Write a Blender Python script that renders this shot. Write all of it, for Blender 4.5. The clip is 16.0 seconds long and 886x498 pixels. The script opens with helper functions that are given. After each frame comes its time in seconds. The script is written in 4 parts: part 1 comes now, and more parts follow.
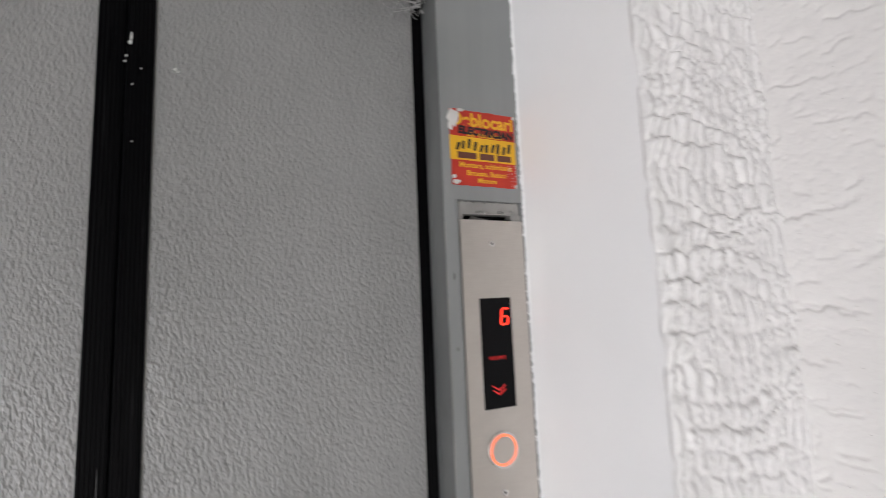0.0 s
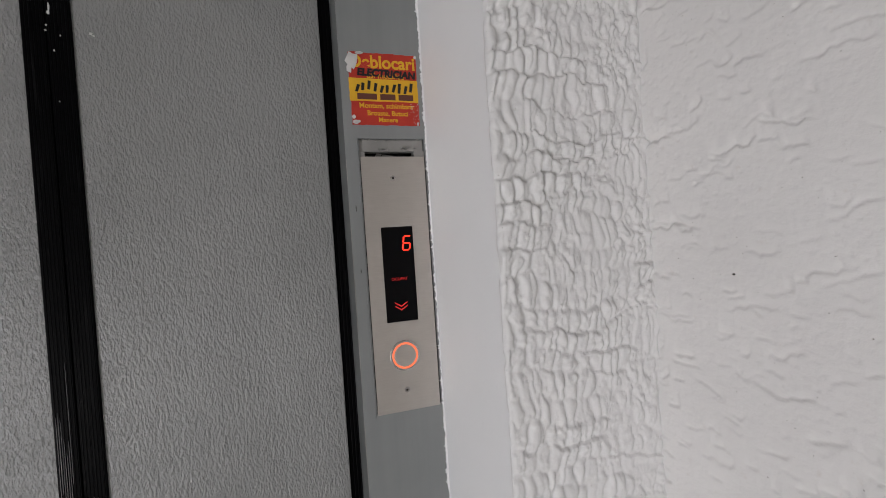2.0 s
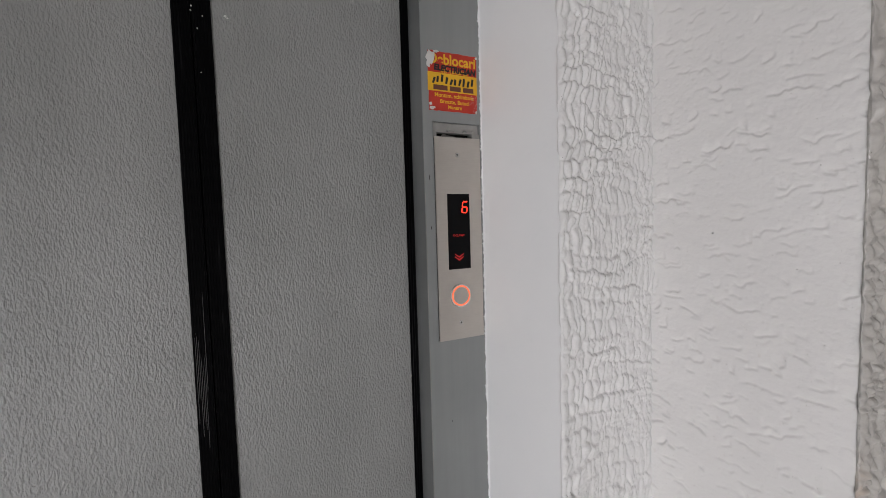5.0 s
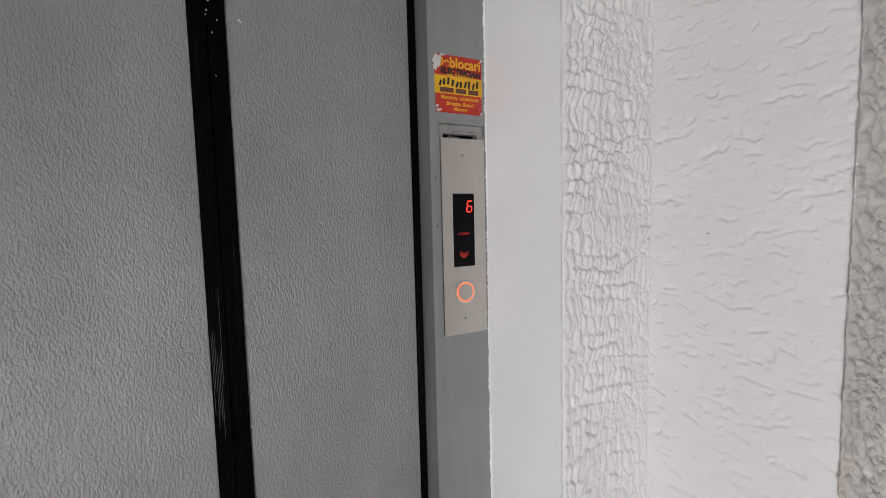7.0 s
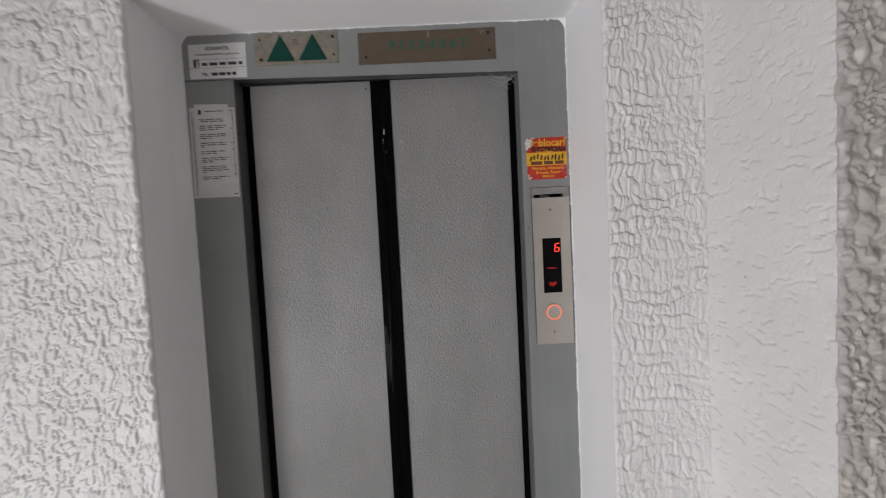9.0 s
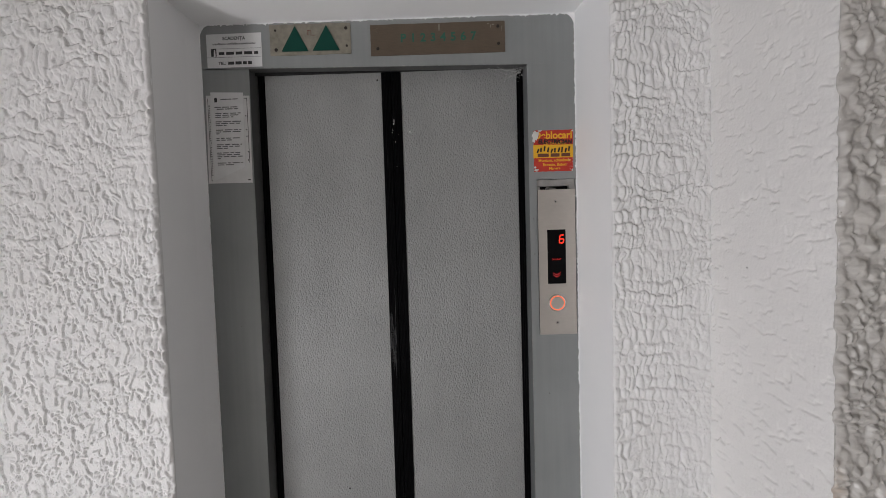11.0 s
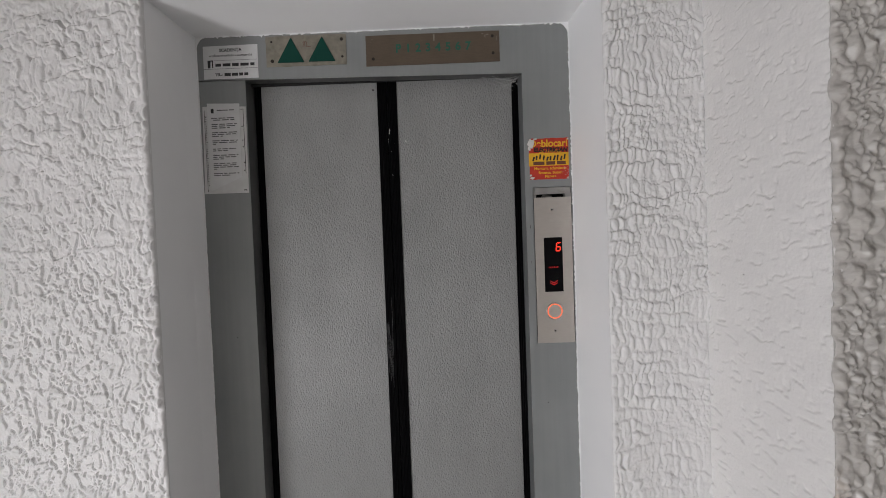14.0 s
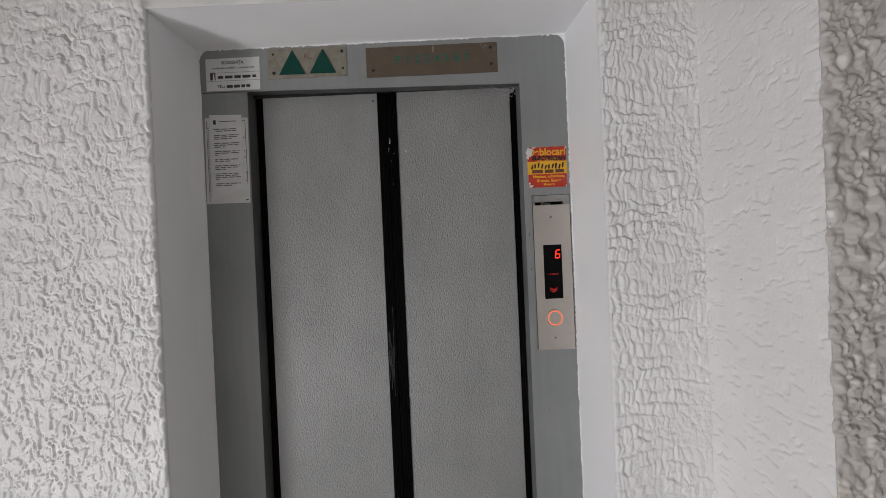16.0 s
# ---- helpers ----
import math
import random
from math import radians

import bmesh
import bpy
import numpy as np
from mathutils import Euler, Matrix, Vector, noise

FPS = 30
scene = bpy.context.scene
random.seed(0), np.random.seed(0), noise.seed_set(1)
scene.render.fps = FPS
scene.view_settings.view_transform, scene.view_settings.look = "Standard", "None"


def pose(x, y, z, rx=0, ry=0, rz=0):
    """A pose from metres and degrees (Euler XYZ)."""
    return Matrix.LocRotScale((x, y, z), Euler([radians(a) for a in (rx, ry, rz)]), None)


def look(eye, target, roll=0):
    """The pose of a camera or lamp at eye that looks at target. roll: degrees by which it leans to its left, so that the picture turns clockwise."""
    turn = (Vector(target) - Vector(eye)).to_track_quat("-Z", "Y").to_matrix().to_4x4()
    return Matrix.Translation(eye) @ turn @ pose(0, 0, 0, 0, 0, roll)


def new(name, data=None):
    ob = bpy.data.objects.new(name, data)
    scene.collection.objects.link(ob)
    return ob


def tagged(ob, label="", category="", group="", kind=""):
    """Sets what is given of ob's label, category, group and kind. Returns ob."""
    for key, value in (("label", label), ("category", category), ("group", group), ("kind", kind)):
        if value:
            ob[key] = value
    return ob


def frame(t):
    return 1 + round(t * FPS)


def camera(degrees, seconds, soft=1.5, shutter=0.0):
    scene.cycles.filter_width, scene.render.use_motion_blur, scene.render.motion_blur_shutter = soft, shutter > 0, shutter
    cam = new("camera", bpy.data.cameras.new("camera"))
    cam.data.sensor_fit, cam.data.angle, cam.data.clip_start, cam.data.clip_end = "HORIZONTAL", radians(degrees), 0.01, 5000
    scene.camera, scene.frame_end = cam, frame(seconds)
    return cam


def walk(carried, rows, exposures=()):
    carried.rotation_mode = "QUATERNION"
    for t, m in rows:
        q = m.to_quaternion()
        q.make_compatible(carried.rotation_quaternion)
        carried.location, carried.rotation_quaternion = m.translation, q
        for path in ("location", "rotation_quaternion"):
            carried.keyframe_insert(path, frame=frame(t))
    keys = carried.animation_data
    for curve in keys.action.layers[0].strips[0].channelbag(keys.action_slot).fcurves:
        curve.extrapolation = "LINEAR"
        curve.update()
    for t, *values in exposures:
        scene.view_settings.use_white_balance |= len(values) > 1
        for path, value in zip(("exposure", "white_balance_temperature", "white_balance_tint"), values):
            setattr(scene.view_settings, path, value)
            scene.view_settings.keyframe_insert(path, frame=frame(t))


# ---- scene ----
cam = camera(91.1, 16.0, soft=0.75, shutter=0.4)
PATH = [
    (0, (0.134, -0.528, 1.557), (0.946, 1.286, 1.782), -2.4),
    (0.5, (0.267, -0.648, 1.548), (0.974, 1.219, 1.664), -3.3),
    (1, (0.294, -0.674, 1.537), (0.947, 1.216, 1.589), -4.0),
    (1.5, (0.305, -0.669, 1.526), (0.939, 1.227, 1.524), -3.9),
    (2, (0.298, -0.667, 1.526), (0.928, 1.231, 1.494), -3.8),
    (2.5, (0.249, -0.639, 1.511), (0.884, 1.257, 1.463), -3.6),
    (3, (0.155, -0.645, 1.52), (0.815, 1.242, 1.457), -3.3),
    (3.5, (0.075, -0.719, 1.508), (0.876, 1.111, 1.432), -2.6),
    (4, (0.047, -0.753, 1.504), (0.938, 1.035, 1.414), -2.1),
    (4.5, (0.035, -0.753, 1.502), (0.934, 1.03, 1.395), -1.7),
    (6.8, (0.005, -0.754, 1.513), (0.926, 1.013, 1.336), -1.7),
    (7, (-0.002, -0.767, 1.515), (0.918, 1.001, 1.353), -1.4),
    (7.5, (-0.012, -0.777, 1.518), (0.905, 0.993, 1.356), -1.5),
    (8, (0.016, -0.836, 1.52), (0.897, 0.952, 1.352), -1.9),
    (8.3, (0.1, -0.952, 1.518), (0.711, 0.945, 1.348), -2.3),
    (8.5, (0.11, -1.011, 1.524), (0.594, 0.924, 1.369), -2.8),
    (8.7, (0.128, -1.097, 1.578), (0.422, 0.876, 1.425), -2.9),
    (9, (0.139, -1.167, 1.6), (0.162, 0.83, 1.497), -2.9),
    (9.2, (0.147, -1.184, 1.583), (0.131, 0.814, 1.495), -2.7),
    (11.5, (0.146, -1.189, 1.566), (0.126, 0.809, 1.471), -1.5),
    (12, (0.154, -1.189, 1.564), (0.128, 0.809, 1.477), -1.4),
    (12.5, (0.153, -1.199, 1.559), (0.127, 0.8, 1.487), -1.7),
    (13, (0.145, -1.197, 1.563), (0.13, 0.801, 1.495), -1.9),
    (13.5, (0.153, -1.19, 1.562), (0.134, 0.809, 1.505), -1.9),
    (14, (0.158, -1.186, 1.567), (0.137, 0.813, 1.511), -2.1),
    (14.5, (0.157, -1.188, 1.565), (0.143, 0.811, 1.522), -2.2),
    (15, (0.161, -1.186, 1.566), (0.146, 0.814, 1.532), -2.4),
    (15.5, (0.155, -1.189, 1.566), (0.146, 0.811, 1.542), -2.5),
    (16, (0.154, -1.195, 1.564), (0.14, 0.805, 1.55), -2.5),
]
EXPOSURES = [(0.0, 0.42), (0.3, 0.28), (0.6, 0.08), (1.0, -0.06), (1.5, -0.12), (2.5, -0.15), (4.5, -0.13), (6.8, 0.08), (8.0, 0.07), (8.5, 0.1), (9.2, -0.06), (11.5, -0.09), (16.0, -0.12)]
walk(cam, [(t, look(eye, target, roll)) for t, eye, target, roll in PATH], EXPOSURES)

# ---- world and light ----
world = bpy.data.worlds.new("sky")
scene.world = world
world.use_nodes = True
wn = world.node_tree
sky = wn.nodes.new("ShaderNodeTexSky")
sky.sky_type, sky.sun_disc = "NISHITA", False
sky.sun_elevation, sky.sun_rotation = radians(35), radians(200)
wn.links.new(sky.outputs[0], wn.nodes["Background"].inputs[0])
wn.nodes["Background"].inputs[1].default_value = 0.1


def window_light(name, at, target, wide, high, watts, colour):
    data = bpy.data.lights.new(name, "AREA")
    data.shape, data.size, data.size_y, data.energy, data.color = "RECTANGLE", wide, high, watts, colour
    ob = new(name, data)
    ob.matrix_world = look(at, target)
    return ob


# daylight of the stairwell window, set in its opening
WIN_Y0, WIN_Y1, WIN_Z0, WIN_Z1, WIN_X = -2.95, -1.90, 0.03, 0.80, -2.0
window_light("window_daylight", (WIN_X - 0.06, (WIN_Y0 + WIN_Y1) / 2, (WIN_Z0 + WIN_Z1) / 2),
             (2.0, (WIN_Y0 + WIN_Y1) / 2, (WIN_Z0 + WIN_Z1) / 2), 1.01, 0.74, 75.0, (0.960, 0.957, 0.994))


# ---- materials ----
def material(name, colour, rough=0.5, metal=0.0, spec=0.5):
    m = bpy.data.materials.new(name)
    m.use_nodes = True
    n = m.node_tree.nodes["Principled BSDF"]
    n.inputs["Base Color"].default_value = (*colour, 1)
    n.inputs["Roughness"].default_value = rough
    n.inputs["Metallic"].default_value = metal
    n.inputs["Specular IOR Level"].default_value = spec
    return m


def add(m, kind, **values):
    n = m.node_tree.nodes.new(kind)
    for key, value in values.items():
        n.inputs[key].default_value = value
    return n


def joined(m, a, b):
    m.node_tree.links.new(a, b)


def coords(m, scale=(1, 1, 1)):
    c = add(m, "ShaderNodeTexCoord")
    p = add(m, "ShaderNodeMapping", Scale=scale)
    joined(m, c.outputs["Object"], p.inputs["Vector"])
    return p.outputs[0]


def noise_tex(m, vec, scale, detail=4.0, rough=0.55):
    n = add(m, "ShaderNodeTexNoise", Scale=scale, Detail=detail, Roughness=rough)
    joined(m, vec, n.inputs["Vector"])
    return n.outputs[0]


def ramp(m, fac, a, b, lo=0.3, hi=0.7):
    r = add(m, "ShaderNodeValToRGB")
    e = r.color_ramp.elements
    e[0].position, e[1].position = lo, hi
    e[0].color, e[1].color = (*a, 1), (*b, 1)
    joined(m, fac, r.inputs[0])
    return r.outputs[0]


def mixed(m, fac, a, b, mode="MIX"):
    x = m.node_tree.nodes.new("ShaderNodeMix")
    x.data_type, x.blend_type = "RGBA", mode
    if isinstance(fac, float):
        x.inputs[0].default_value = fac
    else:
        joined(m, fac, x.inputs[0])
    joined(m, a, x.inputs[6])
    joined(m, b, x.inputs[7])
    return x.outputs[2]


def bump(m, height, strength, distance, below=None):
    b = add(m, "ShaderNodeBump", Strength=strength, Distance=distance)
    joined(m, height, b.inputs["Height"])
    if below is not None:
        joined(m, below, b.inputs["Normal"])
    return b.outputs[0]


def base(m):
    return m.node_tree.nodes["Principled BSDF"].inputs


def plaster_paint(name, a, b, stain, grain, rough, dots=0.94):
    m = material(name, a, rough)
    v = coords(m)
    big = ramp(m, noise_tex(m, v, 3.5, 5), a, b, 0.32, 0.68)
    dirt = ramp(m, noise_tex(m, v, 90, 3), (1, 1, 1), stain, 0.66, 0.82)
    speck = ramp(m, noise_tex(m, v, 330, 1), (1, 1, 1), (0.35, 0.32, 0.28), dots, dots + 0.035)
    joined(m, mixed(m, 1.0, mixed(m, 0.5, big, dirt, "MULTIPLY"), speck, "MULTIPLY"), base(m)["Base Color"])
    low = bump(m, noise_tex(m, v, 160, 4), 0.35, grain * 2)
    joined(m, bump(m, noise_tex(m, v, 900, 3), 0.25, grain * 0.5, low), base(m)["Normal"])
    return m


M_RELIEF = plaster_paint("white relief plaster", (0.74, 0.735, 0.725), (0.80, 0.795, 0.79), (0.86, 0.84, 0.8), 0.001, 0.48, 0.77)
# warmth of the bounced light is put into this wall's colour
M_SIDE = plaster_paint("white plaster tinted by warm light", (0.735, 0.722, 0.708), (0.785, 0.775, 0.760), (0.84, 0.8, 0.75), 0.001, 0.6, 0.775)
M_SMOOTH = plaster_paint("smooth white paint", (0.86, 0.865, 0.87), (0.90, 0.90, 0.90), (0.95, 0.94, 0.93), 0.0004, 0.55)
M_PLAIN = plaster_paint("plain beige wall paint", (0.60, 0.575, 0.55), (0.66, 0.635, 0.61), (0.9, 0.88, 0.85), 0.0005, 0.7)
# unseen ceiling, set dark so less light bounces onto the upper walls
M_CEILING = plaster_paint("dark low-bounce ceiling paint", (0.30, 0.29, 0.28), (0.36, 0.35, 0.33), (0.9, 0.88, 0.85), 0.0005, 0.7)


def rubbed(m):
    """Brown rubbing along the lower part of the projecting corner."""
    c = add(m, "ShaderNodeTexCoord")
    x = add(m, "ShaderNodeSeparateXYZ")
    joined(m, c.outputs["Object"], x.inputs[0])
    near = add(m, "ShaderNodeMapRange", **{"From Min": 0.776, "From Max": 0.758})
    low = add(m, "ShaderNodeMapRange", **{"From Min": 1.22, "From Max": 1.02})
    joined(m, x.outputs[0], near.inputs[0])
    joined(m, x.outputs[2], low.inputs[0])
    patch = ramp(m, noise_tex(m, c.outputs["Object"], 38, 4), (0, 0, 0), (1, 1, 1), 0.46, 0.62)
    one = mixed(m, 1.0, near.outputs[0], low.outputs[0], "MULTIPLY")
    mask = mixed(m, 1.0, one, patch, "MULTIPLY")
    link = base(m)["Base Color"].links[0].from_socket
    brown = add(m, "ShaderNodeRGB")
    brown.outputs[0].default_value = (0.5, 0.36, 0.25, 1)
    joined(m, mixed(m, mask, link, brown.outputs[0]), base(m)["Base Color"])
    return m


# white plaster darkened to paint in this wall's shade; the brown rubbing is real
M_NEAR = rubbed(plaster_paint("shade-darkened relief plaster with a rubbed corner", (0.455, 0.435, 0.41), (0.53, 0.51, 0.48), (0.86, 0.84, 0.8), 0.001, 0.30, 0.78))


def grey_paint(name, a, b, rough):
    m = material(name, a, rough)
    v = coords(m)
    big = ramp(m, noise_tex(m, v, 5, 6), a, b, 0.35, 0.65)
    streak = ramp(m, noise_tex(m, coords(m, (60, 60, 2.5)), 1, 4), (0.93, 0.93, 0.93), (1.04, 1.04, 1.04), 0.35, 0.65)
    joined(m, mixed(m, 0.6, big, streak, "MULTIPLY"), base(m)["Base Color"])
    rr = ramp(m, noise_tex(m, v, 14, 5), (rough - 0.08,) * 3, (rough + 0.1,) * 3)
    joined(m, rr, base(m)["Roughness"])
    low = bump(m, noise_tex(m, v, 55, 4), 0.25, 0.0008)
    joined(m, bump(m, noise_tex(m, v, 500, 2), 0.15, 0.0003, low), base(m)["Normal"])
    return m


M_FRAME = grey_paint("grey frame paint", (0.220, 0.229, 0.228), (0.252, 0.261, 0.260), 0.42)
M_RETURN_GREY = grey_paint("darker grey paint", (0.125, 0.13, 0.128), (0.16, 0.165, 0.163), 0.5)
# frame grey with shade put into the colour, for faces turned from the light
M_FRAME_SHADE = grey_paint("frame paint darkened as shade", (0.055, 0.056, 0.054), (0.085, 0.086, 0.083), 0.5)
M_FRAME_PALE = grey_paint("worn pale grey paint", (0.17, 0.168, 0.158), (0.36, 0.35, 0.33), 0.55)


def embossed(name):
    """Grey enamelled sheet with a leather grain."""
    m = material(name, (0.27, 0.275, 0.275), 0.4)
    v = coords(m)
    big = ramp(m, noise_tex(m, v, 4, 6), (0.238, 0.241, 0.237), (0.280, 0.282, 0.277), 0.3, 0.7)
    smear = ramp(m, noise_tex(m, coords(m, (9, 9, 3)), 1, 5, 0.65), (0.9, 0.9, 0.9), (1.06, 1.06, 1.06), 0.35, 0.65)
    joined(m, mixed(m, 0.7, big, smear, "MULTIPLY"), base(m)["Base Color"])
    joined(m, ramp(m, noise_tex(m, coords(m, (7, 7, 3)), 1, 6, 0.6), (0.32,) * 3, (0.42,) * 3, 0.35, 0.65), base(m)["Roughness"])
    warp = noise_tex(m, coords(m, (300, 300, 135)), 1, 1.5, 0.5)
    vec = add(m, "ShaderNodeMapping", Scale=(330, 330, 185))
    c = add(m, "ShaderNodeTexCoord")
    mixv = m.node_tree.nodes.new("ShaderNodeVectorMath")
    mixv.operation = "MULTIPLY_ADD"
    mixv.inputs[1].default_value = (0.004, 0.004, 0.004)
    n3 = add(m, "ShaderNodeTexNoise", Scale=220.0, Detail=2.0)
    joined(m, c.outputs["Object"], n3.inputs["Vector"])
    joined(m, n3.outputs[1], mixv.inputs[0])
    joined(m, c.outputs["Object"], mixv.inputs[2])
    joined(m, mixv.outputs[0], vec.inputs["Vector"])
    vo = m.node_tree.nodes.new("ShaderNodeTexVoronoi")
    vo.feature = "F1"
    vo.inputs["Scale"].default_value = 1.0
    joined(m, vec.outputs[0], vo.inputs["Vector"])
    low = bump(m, vo.outputs[0], 0.65, 0.0012)
    joined(m, bump(m, warp, 0.95, 0.0022, low), base(m)["Normal"])
    base(m)["Specular IOR Level"].default_value = 0.52
    return m


M_LEAF = embossed("embossed grey enamel")


def rubber(name, colour, rough):
    m = material(name, colour, rough)
    v = coords(m)
    joined(m, ramp(m, noise_tex(m, coords(m, (120, 120, 6)), 1, 5), colour, tuple(c * 2.0 + 0.016 for c in colour), 0.64, 0.9), base(m)["Base Color"])
    joined(m, ramp(m, noise_tex(m, coords(m, (90, 90, 5)), 1, 4), (rough - 0.12,) * 3, (rough + 0.2,) * 3), base(m)["Roughness"])
    joined(m, bump(m, noise_tex(m, coords(m, (500, 500, 8)), 1, 3), 0.3, 0.0006), base(m)["Normal"])
    return m


M_RUBBER = rubber("black rubber", (0.0022, 0.0022, 0.0026), 0.34)
base(M_RUBBER)["Specular IOR Level"].default_value = 0.035
# scuffed rubber, brightened to paint in the highlight by the seam
M_WORN_SHEEN = rubber("rubbed grey rubber with painted sheen", (0.06, 0.06, 0.061), 0.45)
# near-black, so hollows and gaps get their darkness from the colour
M_DARK = material("near-black cavity shade", (0.006, 0.006, 0.006), 0.8)


def brushed(name, a, b, rough, metal, stretch):
    m = material(name, a, rough, metal)
    grain = noise_tex(m, coords(m, stretch), 1, 4, 0.6)
    wear = noise_tex(m, coords(m), 30, 5)
    joined(m, mixed(m, 0.35, ramp(m, grain, a, b), ramp(m, wear, a, b, 0.35, 0.65)), base(m)["Base Color"])
    joined(m, ramp(m, grain, (rough - 0.06,) * 3, (rough + 0.08,) * 3), base(m)["Roughness"])
    joined(m, bump(m, grain, 0.12, 0.0003), base(m)["Normal"])
    return m


M_STEEL = brushed("brushed steel", (0.50, 0.465, 0.425), (0.58, 0.545, 0.50), 0.42, 0.75, (40, 40, 900))
M_CHROME = brushed("polished steel", (0.62, 0.6, 0.58), (0.7, 0.68, 0.66), 0.2, 1.0, (300, 300, 300))
M_BRASS = brushed("dull brown brass", (0.095, 0.072, 0.05), (0.135, 0.10, 0.07), 0.5, 0.25, (40, 40, 500))
M_BEIGE = brushed("grimy beige metal", (0.17, 0.155, 0.12), (0.27, 0.245, 0.20), 0.55, 0.1, (60, 60, 60))
M_GREEN = material("green enamel", (0.0015, 0.050, 0.035), 0.65, spec=0.25)
M_GREENDARK = material("green letter paint", (0.012, 0.105, 0.068), 0.6)
M_SCREW = material("dark screw", (0.035, 0.03, 0.025), 0.45, 0.6)
M_SCREEN = material("black display glass", (0.002, 0.002, 0.0025), 0.3, spec=0.12)

M_INK = material("black marker ink", (0.012, 0.01, 0.012), 0.5)
M_PRINT = material("dark red print", (0.13, 0.04, 0.025), 0.55)
M_GREYINK = material("dark print", (0.035, 0.035, 0.036), 0.7)
M_PALEINK = material("faded print", (0.13, 0.13, 0.13), 0.7)
M_WEB = material("cobweb", (0.45, 0.45, 0.44), 0.9)
M_SPECK = material("dried white paint", (0.55, 0.55, 0.53), 0.6)


def paper(name, a, b):
    m = material(name, a, 0.6)
    v = coords(m)
    joined(m, ramp(m, noise_tex(m, v, 25, 6), a, b, 0.35, 0.65), base(m)["Base Color"])
    joined(m, bump(m, noise_tex(m, v, 60, 3), 0.2, 0.001), base(m)["Normal"])
    return m


M_RED = paper("sticker red", (0.42, 0.022, 0.012), (0.52, 0.036, 0.018))
M_YELLOW = paper("sticker yellow", (0.70, 0.37, 0.012), (0.78, 0.45, 0.018))
M_PAPER = paper("aged white paper", (0.56, 0.555, 0.55), (0.64, 0.635, 0.63))
M_LABEL = paper("white card", (0.60, 0.60, 0.60), (0.67, 0.67, 0.67))
M_TORN = paper("torn sticker backing", (0.5, 0.49, 0.47), (0.66, 0.65, 0.63))


def glow(name, colour, strength):
    m = material(name, (0.02, 0.0, 0.0), 0.4)
    base(m)["Emission Color"].default_value = (*colour, 1)
    base(m)["Emission Strength"].default_value = strength
    return m


M_DIGIT = glow("red lit segment", (1.0, 0.035, 0.015), 2.4)
M_DIM = glow("dim red legend", (1.0, 0.03, 0.03), 0.55)
M_RING = glow("orange lit ring", (1.0, 0.2, 0.09), 1.2)
M_FLOOR = plaster_paint("worn buff terrazzo", (0.30, 0.285, 0.265), (0.38, 0.36, 0.335), (0.6, 0.6, 0.6), 0.0002, 0.35)
M_GLASS = material("clear glass", (1, 1, 1), 0.02)
base(M_GLASS)["Transmission Weight"].default_value = 1.0


# ---- mesh helpers ----
def mesh_of(bm, name, mat, smooth=False):
    me = bpy.data.meshes.new(name)
    bm.normal_update()
    bm.to_mesh(me)
    bm.free()
    me.materials.append(mat)
    if smooth:
        me.polygons.foreach_set("use_smooth", [True] * len(me.polygons))
    return me


def part(name, bm, mat, parent, label="", smooth=False):
    ob = new(name, mesh_of(bm, name, mat, smooth))
    ob.parent = parent
    if label:
        tagged(ob, label)
    return ob


def whole(name, bm, mat, label, category, kind="", group="", smooth=False):
    return tagged(new(name, mesh_of(bm, name, mat, smooth)), label, category, group, kind)


def empty(name, label, category, group="", kind=""):
    ob = new(name)
    ob.empty_display_size = 0.05
    return tagged(ob, label, category, group, kind)


def put_box(bm, x0, x1, y0, y1, z0, z1, bevel=0.0):
    m = Matrix.LocRotScale(((x0 + x1) / 2, (y0 + y1) / 2, (z0 + z1) / 2), None, (x1 - x0, y1 - y0, z1 - z0))
    made = bmesh.ops.create_cube(bm, size=1, matrix=m)
    if bevel:
        edges = list({e for v in made["verts"] for e in v.link_edges})
        bmesh.ops.bevel(bm, geom=edges, offset=bevel, segments=2, profile=0.6, affect="EDGES")
    return bm


def box(*dims, bevel=0.0):
    return put_box(bmesh.new(), *dims, bevel=bevel)


def put_disc(bm, x, z, y0, y1, r, sides=24, bevel=0.0):
    """A short cylinder lying along y."""
    m = Matrix.LocRotScale((x, (y0 + y1) / 2, z), Euler((radians(90), 0, 0)), None)
    made = bmesh.ops.create_cone(bm, cap_ends=True, segments=sides, radius1=r, radius2=r, depth=y1 - y0, matrix=m)
    if bevel:
        edges = [e for e in {e for v in made["verts"] for e in v.link_edges} if abs(e.verts[0].co.y - e.verts[1].co.y) < 1e-6]
        bmesh.ops.bevel(bm, geom=edges, offset=bevel, segments=2, profile=0.6, affect="EDGES")
    return bm


def put_sheet(bm, points, y0, y1):
    """A flat outline in x and z, thickened from y0 (front) to y1."""
    front = [bm.verts.new((x, y0, z)) for x, z in points]
    back = [bm.verts.new((x, y1, z)) for x, z in points]
    n = len(points)
    bm.faces.new(front)
    bm.faces.new(back[::-1])
    for i in range(n):
        j = (i + 1) % n
        bm.faces.new((front[i], back[i], back[j], front[j]))
    bmesh.ops.recalc_face_normals(bm, faces=bm.faces)
    return bm


